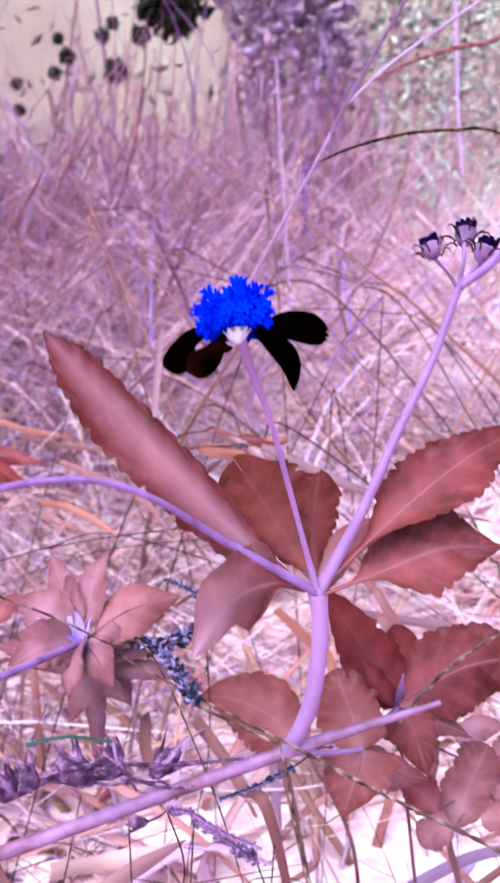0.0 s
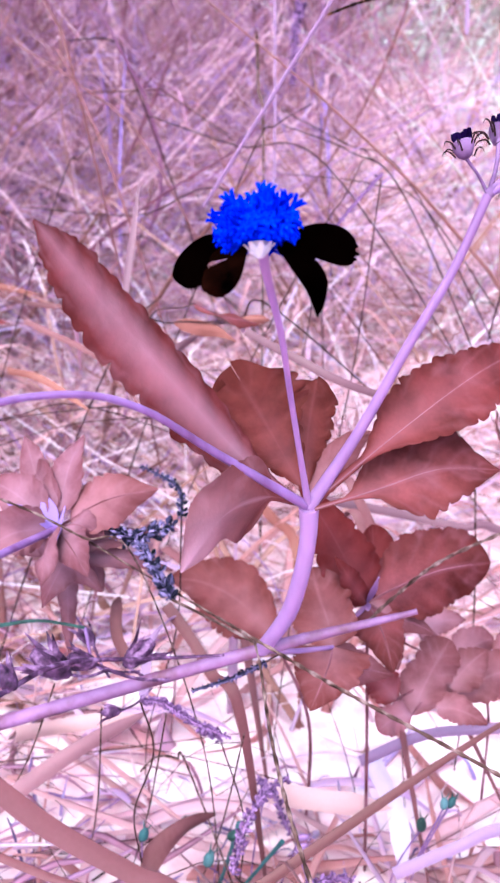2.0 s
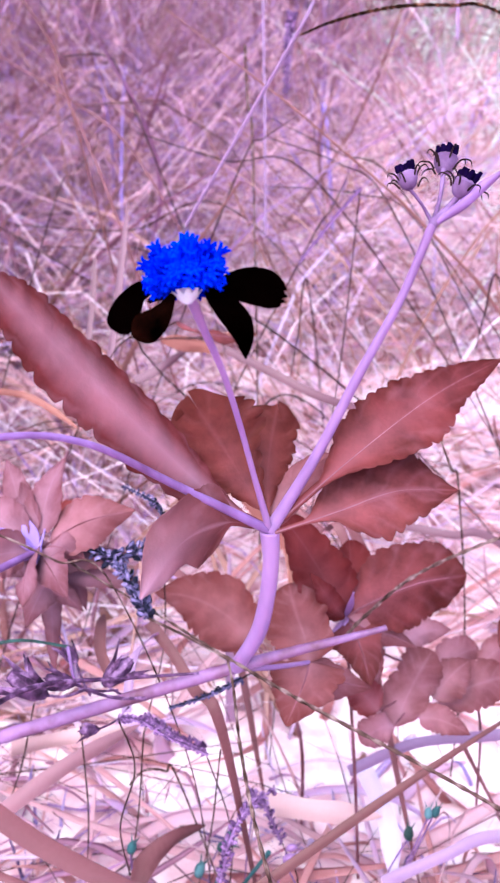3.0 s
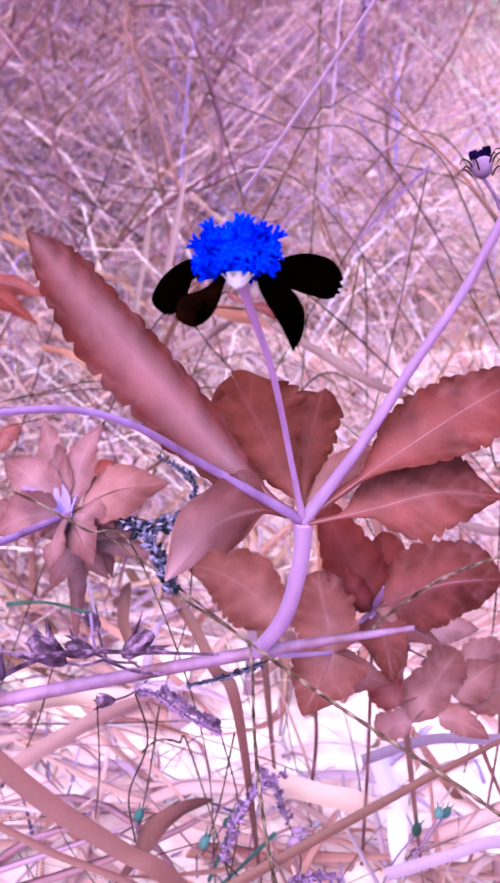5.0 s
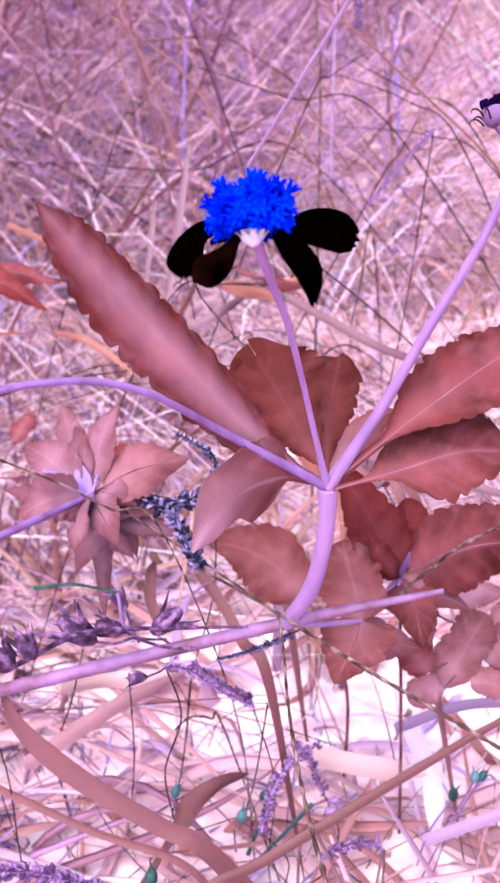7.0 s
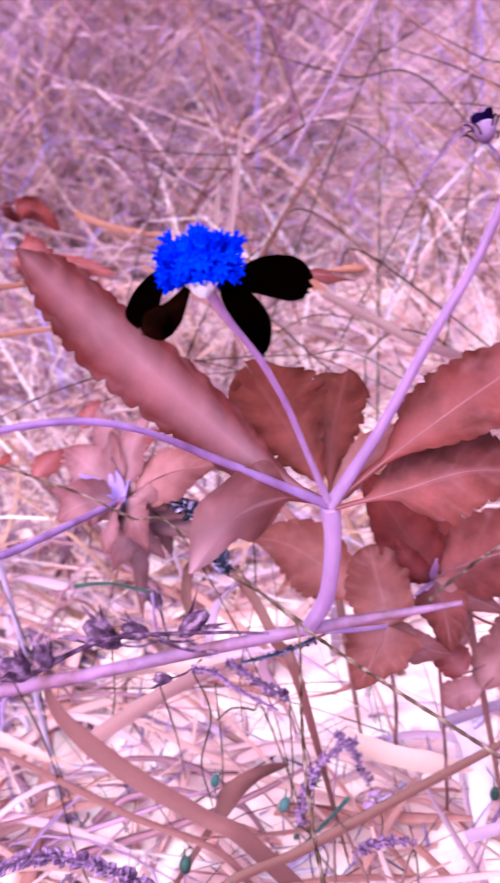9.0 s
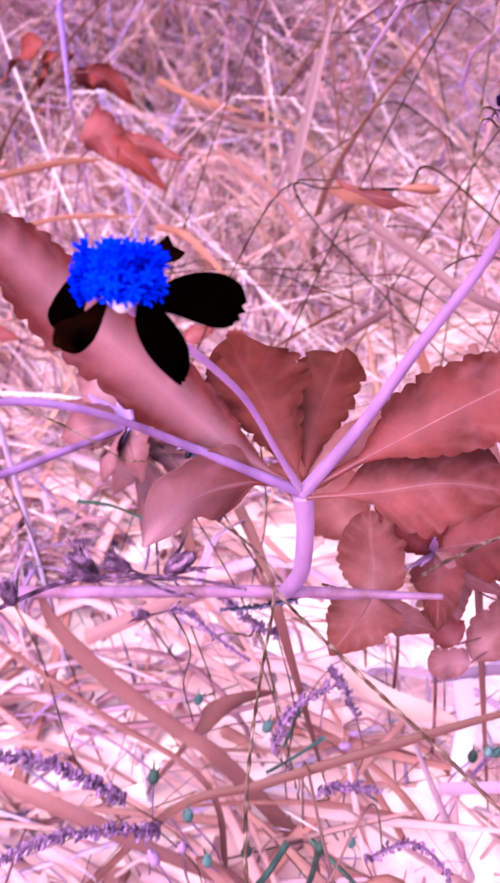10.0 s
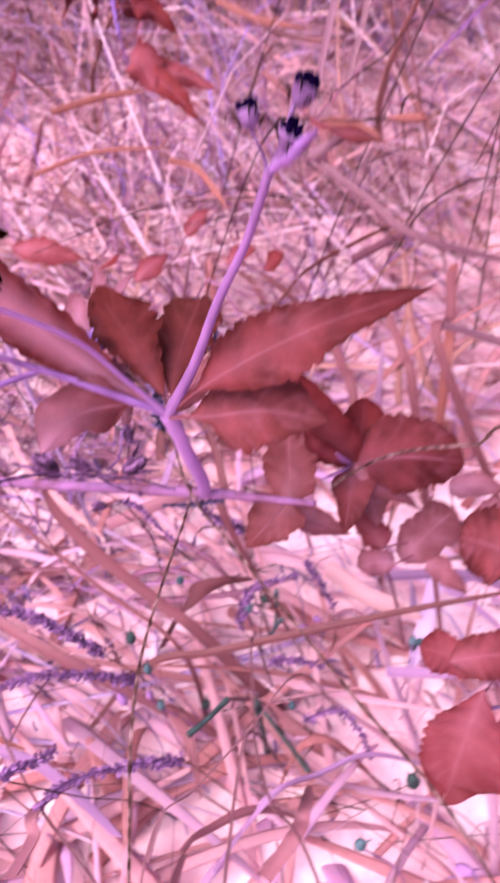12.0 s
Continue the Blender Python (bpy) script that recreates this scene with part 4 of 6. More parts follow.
PLUM = "plum-coloured grass seed spike bent over the litter"
spike([(-0.0395, -0.0062, 0.0560), (-0.0494, -0.0117, 0.0700), (-0.0604, -0.0163, 0.0770), (-0.0690, -0.0238, 0.0800)], 60, 0.0022, SPIKE, PLUM, 1, foot=(-0.02, 0.01, 0.0))
spike([(-0.0310, -0.0048, 0.0450), (-0.0397, -0.0139, 0.0550), (-0.0488, -0.0240, 0.0620), (-0.0590, -0.0337, 0.0600)], 46, 0.0021, SPIKE, PLUM, 2, foot=(-0.015, 0.0, 0.0))
spike([(-0.0035, -0.0189, 0.0450), (-0.0120, -0.0297, 0.0520), (-0.0233, -0.0439, 0.0560), (-0.0289, -0.0547, 0.0500)], 50, 0.0021, SPIKE, PLUM, 3, foot=(0.015, -0.01, 0.0))
spike([(-0.0283, -0.0557, 0.0750), (-0.0272, -0.0513, 0.0740), (-0.0259, -0.0457, 0.0700), (-0.0298, -0.0383, 0.0600)], 26, 0.0020, SPIKE, PLUM, 4, foot=(-0.01, -0.02, 0.0))
spike([(0.0188, 0.0126, 0.0350), (0.0290, 0.0155, 0.0450), (0.0378, 0.0121, 0.0450), (0.0421, 0.0106, 0.0350)], 30, 0.0016, SPIKE, PLUM, 5, foot=(0.02, 0.01, 0.0))
spike([(0.0032, 0.0207, 0.0450), (0.0109, 0.0217, 0.0500), (0.0189, 0.0265, 0.0450)], 24, 0.0018, SPIKE, PLUM, 6, foot=(0.0, 0.04, 0.0))
spike([(-0.0121, 0.0273, 0.0450), (-0.0095, 0.0288, 0.0580), (-0.0051, 0.0314, 0.0660), (0.0020, 0.0435, 0.0620)], 30, 0.0020, SPIKE, PLUM, 7, foot=(0.0, 0.035, 0.0))
spike([(0.0045, 0.0617, 0.0250), (-0.0008, 0.0606, 0.0400), (-0.0059, 0.0619, 0.0450)], 20, 0.0020, SPIKE, PLUM, 8, foot=(0.01, 0.035, 0.0))
spike([(-0.0166, 0.0419, 0.0750), (-0.0238, 0.0360, 0.0850), (-0.0317, 0.0371, 0.0900)], 30, 0.0017, SPIKE, PLUM, 9, foot=(-0.005, 0.03, 0.0))
spike([(-0.0060, 0.0214, 0.1127), (-0.0134, 0.0182, 0.1104), (-0.0220, 0.0153, 0.1089)], 26, 0.0010, SPIKE_INK, "small dark flower spike behind the runner", 10, foot=(0.003, 0.0255, 0.115))
spike([(-0.0327, 0.0118, 0.1088), (-0.0279, 0.0126, 0.1076), (-0.0217, 0.0116, 0.1041), (-0.0130, 0.0106, 0.1006)], 34, 0.0011, SPIKE, "violet flower spike over litter", 11, foot=(-0.035, 0.025, 0.05))

spike([(-0.0784, 0.0076, 0.1139), (-0.0850, 0.0058, 0.1142), (-0.0925, 0.0040, 0.1130)], 16, 0.0014, SPIKE_INK, "small ink-dark spike among litter", 18, foot=(-0.07, 0.02, 0.0))
spike([(-0.0937, 0.0335, 0.1245), (-0.0985, 0.0325, 0.1215), (-0.1040, 0.0310, 0.1160)], 14, 0.0015, SPIKE_INK, "blue-grey withered flower spike", 19, foot=(-0.09, 0.05, 0.0))
INK = "ink-dark branched seed spike"
K0 = (-0.0375, 0.0385, 0.1340)
ink = spike([(-0.0275, 0.0270, 0.1245), (-0.0321, 0.0329, 0.1296), K0], 24, 0.0024, SPIKE_INK, INK, 12, foot=None)
part("spikelet_mass", seed_bm(44, 0.0019, [K0, (-0.0425, 0.0398, 0.1350), (-0.0464, 0.0414, 0.1369)], 13), SPIKE_INK, ink)
part("spikelet_mass", seed_bm(46, 0.0019, [K0, (-0.0328, 0.0392, 0.1355), (-0.0282, 0.0398, 0.1368)], 14), SPIKE_INK, ink)
part("stem", tube(bmesh.new(), curve([(-0.0275, 0.0270, 0.1245), (-0.0176, 0.0249, 0.1206), (-0.0075, 0.0175, 0.1195)], 16), 0.00035, 6), TWIST, ink)
part("stem", tube(bmesh.new(), curve([(-0.0464, 0.0414, 0.1369), K0, (-0.0282, 0.0398, 0.1368)], 12), 0.0004, 6), SPIKE_INK, ink)
spike([(-0.0279, 0.0551, 0.1321), (-0.0287, 0.0591, 0.1374), (-0.0324, 0.0618, 0.1394), (-0.0393, 0.0645, 0.1418)], 14, 0.0015, SPIKE_INK, "blue-grey withered flower spike", 15, foot=(-0.045, 0.10, 0.0))
spike([(0.0276, 0.1386, 0.2146), (0.0202, 0.1315, 0.2073), (0.0130, 0.1253, 0.1992), (0.0078, 0.1198, 0.1930)], 22, 0.0011, SPIKE, "faded lilac seed spike leaning in the grass", 16, foot=(0.0, 0.12, 0.0))
spike([(0.0100, 0.4259, 0.3073), (0.0072, 0.4196, 0.2894), (0.0065, 0.4094, 0.2602)], 60, 0.0034, SPIKE, "faded lilac seed spike upright in the grass", 17, foot=(0.055, 0.36, 0.03))


def pod(place, mat, size, lean, label, seed):
    """A husk on its own thin stalk, which rises from the ground."""
    ob = thing("seed_pod", label, "seed pod", "seed pods")
    p, d = vec(place), vec(lean).normalized()
    m = Matrix.Translation(p - d * size * 0.5) @ d.to_track_quat("Z", "Y").to_matrix().to_4x4() @ Matrix.Diagonal((size, size, size, 1))
    part("husk", cup(bmesh.new(), m, [(0.05, 0), (0.25, 0.15), (0.32, 0.45), (0.26, 0.75), (0.14, 0.95), (0.05, 1.05)], 10), mat, ob)
    for k in range(3):
        o = Vector((math.cos(k * 2.1 + seed), math.sin(k * 2.1 + seed), 0))
        part("husk_tip", tube(bmesh.new(), [m @ (o * 0.1 + Vector((0, 0, 0.8))), m @ (o * 0.25 + Vector((0, 0, 1.2))), m @ (o * 0.35 + Vector((0, 0, 1.4)))], [0.06 * size, 0.04 * size, 0.01 * size], 5), mat, ob)
    rng = random.Random(seed)
    foot = Vector((p.x + rng.uniform(-0.012, 0.012), p.y + rng.uniform(0.0, 0.02), -0.003))
    part("stalk", tube(bmesh.new(), curve([foot, foot.lerp(p, 0.5) + Vector((rng.uniform(-0.003, 0.003), 0.002, 0)), p - d * size * 0.4], 12), 0.00025, 5), STEM_DARK, ob)


TEALS, DARKS, BLUES = "small teal seed husk on thin stalk", "dark greenish seed husk on thin stalk", "small blue-grey husk on thin stalk"
def pods(rows):
    for q, m, s, d, lb, sd in rows:
        pod(q, m, s, d, lb, sd)


pods((
    ((-0.035, 0.029, 0.055), TEAL, 0.0042, (0.3, 0, 1), TEALS, 1),
    ((-0.019, 0.043, 0.033), TEAL, 0.0050, (0.3, 0.2, 1), TEALS, 2),
    ((0.040, 0.047, 0.044), TEAL_DARK, 0.0046, (0, 0, 1), DARKS, 3),
    ((-0.036, 0.003, 0.055), TEAL_DARK, 0.0050, (0.1, 0.1, 1), DARKS, 4),
    ((-0.022, -0.006, 0.060), TEAL, 0.0042, (0, 0, 1), BLUES, 5),
    ((-0.015, -0.011, 0.053), TEAL, 0.0040, (0, 0.1, 1), TEALS, 6),
    ((-0.010, 0.002, 0.038), TEAL_DARK, 0.0046, (0.3, 0, 1), DARKS, 7)))
pods((
    ((-0.0119, 0.0449, 0.0400), TEAL_DARK, 0.0050, (1, 0, 0.5), DARKS, 8),
    ((-0.0240, -0.0064, 0.0450), SPIKE, 0.0040, (0, 0, 1), "plum seed husk on thin stalk", 9),
    ((-0.0281, -0.0136, 0.0500), SPIKE, 0.0048, (-0.5, 0, 1), "plum seed husk on thin stalk", 10),
    ((0.0085, 0.0034, 0.0500), TEAL_DARK, 0.0040, (0.2, 0, 1), DARKS, 11),
    ((0.0147, 0.0130, 0.0400), TEAL, 0.0036, (0, 0, 1), TEALS, 12),
    ((0.0573, 0.0032, 0.0500), TEAL_DARK, 0.0060, (0, 0, 1), DARKS, 13),
    ((0.0427, 0.0378, 0.0600), TEAL, 0.0036, (0, 0, 1), BLUES, 14)))
pods((
    ((-0.0312, 0.0010, 0.0450), TEAL, 0.0034, (0.2, 0, 1), BLUES, 15),
    ((-0.0039, 0.0511, 0.0500), SPIKE, 0.0036, (0, 0, 1), "plum seed husk on thin stalk", 16),
    ((0.0060, 0.0364, 0.0450), SPIKE, 0.0038, (1, 0, 0.6), "plum seed husk on thin stalk", 17),
    ((0.0447, 0.0383, 0.0600), TEAL, 0.0036, (0.4, 0, 1), DARKS, 18),
    ((0.0767, -0.0120, 0.0500), SPIKE, 0.0050, (1, 0, 0.4), "plum seed husk on thin stalk", 19),
    ((0.0519, -0.0185, 0.0500), TEAL, 0.0050, (0.3, 0, 1), BLUES, 20),
    ((0.0070, 0.0449, 0.0400), SPIKE, 0.0034, (1, 0, 0.3), "plum seed husk on thin stalk", 21)))

stub = "dark dry stalk stub with teal end"
for a, b, r, lb, mat in (((0.0300, -0.0050, 0.0440), (0.0055, 0.0065, 0.0460), 0.0006, stub, TEAL_DARK), ((-0.0030, -0.0152, 0.0525), (0.0011, 0.0000, 0.0525), 0.0008, stub, TEAL_DARK), ((0.0006, 0.0333, 0.0500), (-0.0200, 0.0471, 0.0030), 0.0005, "teal dry straw in litter", TEAL),
                         ((0.0085, 0.0034, 0.0500), (0.0032, 0.0122, 0.0030), 0.0008, stub, TEAL_DARK), ((-0.0109, 0.0494, 0.0400), (-0.0182, 0.0559, 0.0030), 0.0006, "teal dry straw in litter", TEAL)):
    ob = thing("broken_straw", lb, "twig", "dry twigs")
    part("twig", tube(bmesh.new(), curve([a, vec(a).lerp(vec(b), 0.5) + Vector((0.0004, 0, 0)), b], 16), [r * 1.3, r, r, r * 1.2], 7, wobble=0.1), mat, ob)
    if b[2] > 0.01:
        way = (vec(b) - vec(a)).normalized() * 0.014
        part("stalk", tube(bmesh.new(), curve([b, (b[0] + way.x, b[1] + way.y, b[2] * 0.6), (b[0] + way.x * 1.5, b[1] + way.y * 1.5, -0.002)], 12), r * 0.7, 6), STRAND_BROWN, ob)


def straw(points, r, mat, label, name="tall_straw", group="tall straws", twist=0.0, count=40, sides=6):
    """A thin stem; twist makes it a rope of two strands."""
    ob = thing(name, label, "grass", group)
    mid = curve(points, count if not twist else 110)
    if not twist:
        part("stem", tube(bmesh.new(), mid, r, sides, wobble=0.06), mat, ob)
        return ob
    for ph in (0, math.pi):
        out, run = [], 0.0
        for k, p in enumerate(mid):
            d = (mid[min(k + 1, len(mid) - 1)] - mid[max(k - 1, 0)]).normalized()
            a = (Vector((0.2, -1, 0.3)) - Vector((0.2, -1, 0.3)).dot(d) * d).normalized()
            b = d.cross(a)
            run += (p - mid[k - 1]).length if k else 0
            w = run * twist + ph
            out.append(p + radius_at(r, k / (len(mid) - 1)) * 0.55 * (math.cos(w) * a + math.sin(w) * b))
        part("strand", tube(bmesh.new(), out, r if not isinstance(r, (list, tuple)) else [q * 0.75 for q in r], 5), mat, ob)
    return ob


ROPE = "twisted dark awn banded black and grey"
straw([(-0.0090, 0.0135, 0.1240), (-0.0074, 0.0085, 0.1205), (-0.0055, -0.0030, 0.1150), (-0.0028, -0.0155, 0.1105), (0.0008, -0.0275, 0.1060), (0.0063, -0.0405, 0.0985), (0.0125, -0.0521, 0.0890), (0.018, -0.068, 0.06), (0.02, -0.08, 0.0)], [0.00022, 0.00034, 0.0004, 0.0004], TWIST, ROPE, "twisted_awn", "twisted awns", 900)
straw([(-0.0513, 0.0418, 0.1324), (-0.0282, 0.0295, 0.1257), (-0.0070, 0.0105, 0.1245), (0.0104, 0.0030, 0.1185), (0.0444, -0.0111, 0.1076), (0.085, -0.028, 0.09), (0.14, -0.05, 0.0)], [0.0002, 0.0003, 0.0004, 0.0004, 0.0004], TWIST, ROPE, "twisted_awn", "twisted awns", 900)
straw([(0.0184, 0.0373, 0.1138), (0.0234, 0.0375, 0.1200), (0.0350, 0.0384, 0.1307), (0.0533, 0.0373, 0.1412), (0.0678, 0.0388, 0.1443), (0.13, 0.06, 0.07), (0.15, 0.06, 0.0)], [0.0004, 0.0004, 0.00025], TWIST, ROPE, "twisted_awn", "twisted awns", 900)
straw([(-0.0382, 0.0458, 0.0600), (-0.0337, 0.0458, 0.0650), (-0.0289, 0.0513, 0.0600), (-0.0256, 0.0574, 0.0500), (0.0, 0.03, 0.0)], [0.0003, 0.0003], TWIST, ROPE, "twisted_awn", "twisted awns", 900)
straw([(0.0533, 0.1226, 0.1426), (0.0569, 0.1081, 0.1314), (0.0596, 0.1059, 0.1246), (0.07, 0.12, 0.06), (0.07, 0.12, 0.0)], [0.0004, 0.0003], TWIST, ROPE, "twisted_awn", "twisted awns", 900)
straw([(-0.0151, 0.3049, 0.2752), (-0.0134, 0.2958, 0.2493), (-0.0100, 0.2745, 0.2184), (-0.005, 0.24, 0.02)], [0.0007, 0.0006], TWIST, ROPE, "twisted_awn", "twisted awns", 700)

DRY = "thin brown dry stalk crossing the litter"
for pts, r in (([(-0.002, 0.030, 0.0), (-0.0010, 0.0195, 0.0570), (0.0098, 0.0008, 0.0575), (0.0177, -0.0113, 0.0575), (0.0294, -0.0230, 0.0575), (0.0404, -0.0275, 0.0560), (0.055, -0.032, 0.0)], 0.00040),
               ([(0.008, 0.012, 0.0), (0.0141, -0.0079, 0.0575), (0.0183, -0.0225, 0.0575), (0.0244, -0.0360, 0.0575), (0.0304, -0.0488, 0.0560), (0.036, -0.07, 0.0)], 0.00045),
               ([(0.022, 0.035, 0.0), (0.0182, 0.0144, 0.0575), (0.0135, -0.0082, 0.0575), (0.0091, -0.0288, 0.0570), (0.0050, -0.0426, 0.0550), (0.0, -0.065, 0.0)], 0.00030),
               ([(-0.115, 0.0, 0.0), (-0.0862, -0.0190, 0.0475), (-0.0591, -0.0361, 0.0480), (-0.0312, -0.0494, 0.0480), (-0.0085, -0.0564, 0.0470), (0.01, -0.06, 0.0)], 0.00042)):
    straw(pts, r, STRAND_BROWN, DRY, "dry_stalk", "dry stalks")

straw([(-0.0800, 0.0005, 0.1660), (-0.0768, 0.0026, 0.1674), (-0.0681, 0.0075, 0.1603), (-0.0541, 0.0133, 0.1514), (-0.0444, 0.0162, 0.1445), (-0.0340, 0.0200, 0.1370), (-0.02, 0.04, 0.07), (-0.015, 0.05, 0.0)], [0.00016, 0.00026, 0.00024, 0.0002, 0.0002], TWIST, ROPE, "twisted_awn", "twisted awns", 900)

# tall pale and dark stems behind the flower
straw([(-0.0289, 0.1413, 0.2029), (-0.0221, 0.1400, 0.2136), (0.0068, 0.1358, 0.2597), (0.0139, 0.1351, 0.2722), (0.035, 0.09, 0.30)], [0.0007, 0.0006, 0.0005], BLADE_PALE, "pale pink straight grass stalk")
straw([(0.0070, 0.1298, 0.2578), (0.0182, 0.1316, 0.2621), (0.0346, 0.1334, 0.2657), (0.0511, 0.1339, 0.2661), (0.0656, 0.1337, 0.2642), (0.10, 0.09, 0.235), (0.13, 0.09, 0.0)], [0.0003, 0.0005, 0.0005, 0.0005, 0.0003], BEAD, "dark arching beaded grass spike", twist=1400)
straw([(0.0277, 0.1659, 0.2905), (0.0465, 0.1671, 0.2981), (0.0672, 0.1678, 0.3016), (0.0878, 0.1681, 0.3016), (0.14, 0.15, 0.26), (0.17, 0.15, 0.0)], [0.0005, 0.0009, 0.0009, 0.0006, 0.0005], BLADE_DARK, "brown arching grass spike", twist=1000)
straw([(0.0172, 0.1646, 0.2817), (0.0362, 0.1669, 0.2974), (0.0676, 0.1699, 0.3169), (0.0886, 0.1717, 0.3285)], 0.0006, BLADE_PALE, "pale slanting grass stalk")
straw([(-0.0039, 0.2743, 0.1871), (-0.0052, 0.3050, 0.2446), (-0.0068, 0.3348, 0.2995), (-0.0079, 0.3655, 0.3570)], 0.0006, BLADE_PALE, "pale upright grass stalk")
straw([(0.1043, 0.3885, 0.2877), (0.1036, 0.3969, 0.3245), (0.1042, 0.4045, 0.3580), (0.1052, 0.4159, 0.4082)], 0.0012, BLADE_PALE, "pale violet upright grass stalk")


# ---- single broad grass blades in the foreground ----
def grass_blade(points, width, mat, label, side=(0.1, 0.5, 0.8), seed=1, fold=0.3, shape="strap"):
    ob = thing("dry_grass", label, "grass", "broad grass")
    rng = random.Random(seed)
    mid = curve(points, 28)
    bm = bmesh.new()
    s0 = vec(side)
    rows = []
    for k, p in enumerate(mid):
        u = k / 28
        d = (mid[min(k + 1, 28)] - mid[max(k - 1, 0)]).normalized()
        s = (s0 - s0.dot(d) * d).normalized()
        nrm = s.cross(d)
        w = width * 0.38 * (min(1, (1 - u) / 0.3) ** 0.7 if u > 0.7 else 1) * (1 + 0.05 * math.sin(11 * u + seed)) + 0.0001
        lay = []
        for v, lift in ((-1, fold), (-0.5, fold * 0.4), (0, 0), (0.5, fold * 0.4), (1, fold)):
            lay.append(p + s * w * v + nrm * w * lift)
        rows.append([bm.verts.new(q) for q in lay] + [bm.verts.new(q - nrm * 0.0003) for q in lay[::-1]])
    for a, b in zip(rows, rows[1:]):
        for j in range(10):
            bm.faces.new((a[j], a[(j + 1) % 10], b[(j + 1) % 10], b[j]))
    bm.faces.new(rows[0][::-1])
    bm.faces.new(rows[-1])
    part("blade", bm, mat, ob)
    return ob


SALMON, RUST, LILAC = "salmon pink flat grass blade", "narrow rust-coloured dry grass blade", "pale lilac flat grass blade"
grass_blade([(0.0, 0.03, -0.002), (-0.0250, 0.0215, 0.043), (-0.0366, 0.0200, 0.0519), (-0.0560, 0.0180, 0.0675), (-0.0700, 0.0175, 0.0830), (-0.0745, 0.0185, 0.0960)], 0.0062, BLADE_DARK, SALMON, (0.5, 0.4, 0.6), 1)
grass_blade([(-0.02, 0.012, -0.002), (-0.0250, 0.0122, 0.0436), (-0.0550, 0.0131, 0.0572), (-0.0874, 0.0142, 0.0719), (-0.12, 0.016, 0.085)], 0.0022, BLADE_DARK, RUST, (0.3, 0.4, 0.8), 2)
grass_blade([(-0.06, -0.01, -0.002), (-0.0300, 0.0000, 0.0475), (-0.0100, 0.0100, 0.0555), (0.0120, 0.0215, 0.0640), (0.0405, 0.0366, 0.0744), (0.075, 0.055, 0.085)], 0.0030, BLADE_DEEP, "deep rose dry grass blade", (0.1, 0.55, 0.8), 3)
grass_blade([(-0.0540, 0.0293, 0.0020), (-0.0424, 0.0275, 0.0280), (-0.0333, 0.0314, 0.0450), (-0.0250, 0.0368, 0.0500), (-0.0175, 0.0462, 0.0460)], 0.0078, BLADE, SALMON, (0.4, 0.4, 0.8), 4)
grass_blade([(0.0, 0.01, -0.002), (-0.0204, -0.0018, 0.0350), (-0.0063, -0.0122, 0.0420), (0.0020, -0.0211, 0.0300)], 0.0042, BLADE, SALMON, (0.9, 0.2, 0.2), 5)
grass_blade([(-0.1060, -0.0122, 0.0620), (-0.0787, -0.0121, 0.0550), (-0.0490, -0.0091, 0.0450), (-0.005, 0.01, 0.0)], 0.0060, BLADE, SALMON, (0.2, 0.5, 0.8), 6)
grass_blade([(-0.0786, -0.0560, 0.0500), (-0.0511, -0.0421, 0.0450), (-0.0335, -0.0388, 0.0350), (0.0, -0.04, 0.0)], 0.0050, BLADE_PALE, LILAC, (0.1, 0.5, 0.8), 7)
grass_blade([(0.004, -0.055, 0.0), (0.0105, -0.0411, 0.0425), (0.0144, -0.0312, 0.0440), (0.0217, -0.0210, 0.0425), (0.03, -0.012, 0.03)], 0.0048, BLADE, SALMON, (0.2, 0.5, 0.8), 8)
grass_blade([(0.006, -0.035, 0.0), (0.0244, -0.0189, 0.0475), (0.0337, -0.0058, 0.0475), (0.0438, 0.0060, 0.0475), (0.06, 0.02, 0.03)], 0.0026, BLADE_PALE, LILAC, (0.2, 0.5, 0.8), 41)
grass_blade([(0.0319, -0.0342, 0.0400), (0.0361, -0.0254, 0.0500), (0.0365, -0.0179, 0.0550), (0.02, 0.01, 0.0)], 0.0050, BLADE, SALMON, (0.7, 0.4, 0.4), 9)
grass_blade([(-0.0174, -0.0695, 0.0600), (-0.0215, -0.0587, 0.0550), (-0.0282, -0.0497, 0.0500), (-0.04, -0.01, 0.0)], 0.0050, BLADE, SALMON, (0.8, 0.2, 0.4), 10)
grass_blade([(-0.0314, 0.0501, 0.1092), (-0.0243, 0.0448, 0.1025), (-0.0188, 0.0387, 0.0968), (-0.0111, 0.0288, 0.0920), (0.0, 0.05, 0.0)], 0.0036, BLADE_DARK, RUST, (0.8, 0.2, 0.4), 14)
grass_blade([(-0.0389, 0.0366, 0.1012), (-0.0429, 0.0428, 0.1043), (-0.0440, 0.0495, 0.1084), (-0.0443, 0.0549, 0.1086)], 0.0036, BLADE_DARK, RUST, (0.9, 0.2, 0.1), 15)
grass_blade([(-0.0345, 0.0297, 0.0965), (-0.0341, 0.0379, 0.1046), (-0.0314, 0.0441, 0.1071), (-0.0284, 0.0494, 0.1068)], 0.0030, BLADE_PALE, LILAC, (0.7, 0.3, 0.5), 16)
grass_blade([(-0.0830, 0.1850, 0.0600), (-0.0758, 0.2002, 0.0700), (-0.0632, 0.2324, 0.0720), (-0.0516, 0.2683, 0.0700)], 0.0060, BLADE_RUST, "orange-brown flat grass blade", (0.5, -0.2, 0.8), 71)
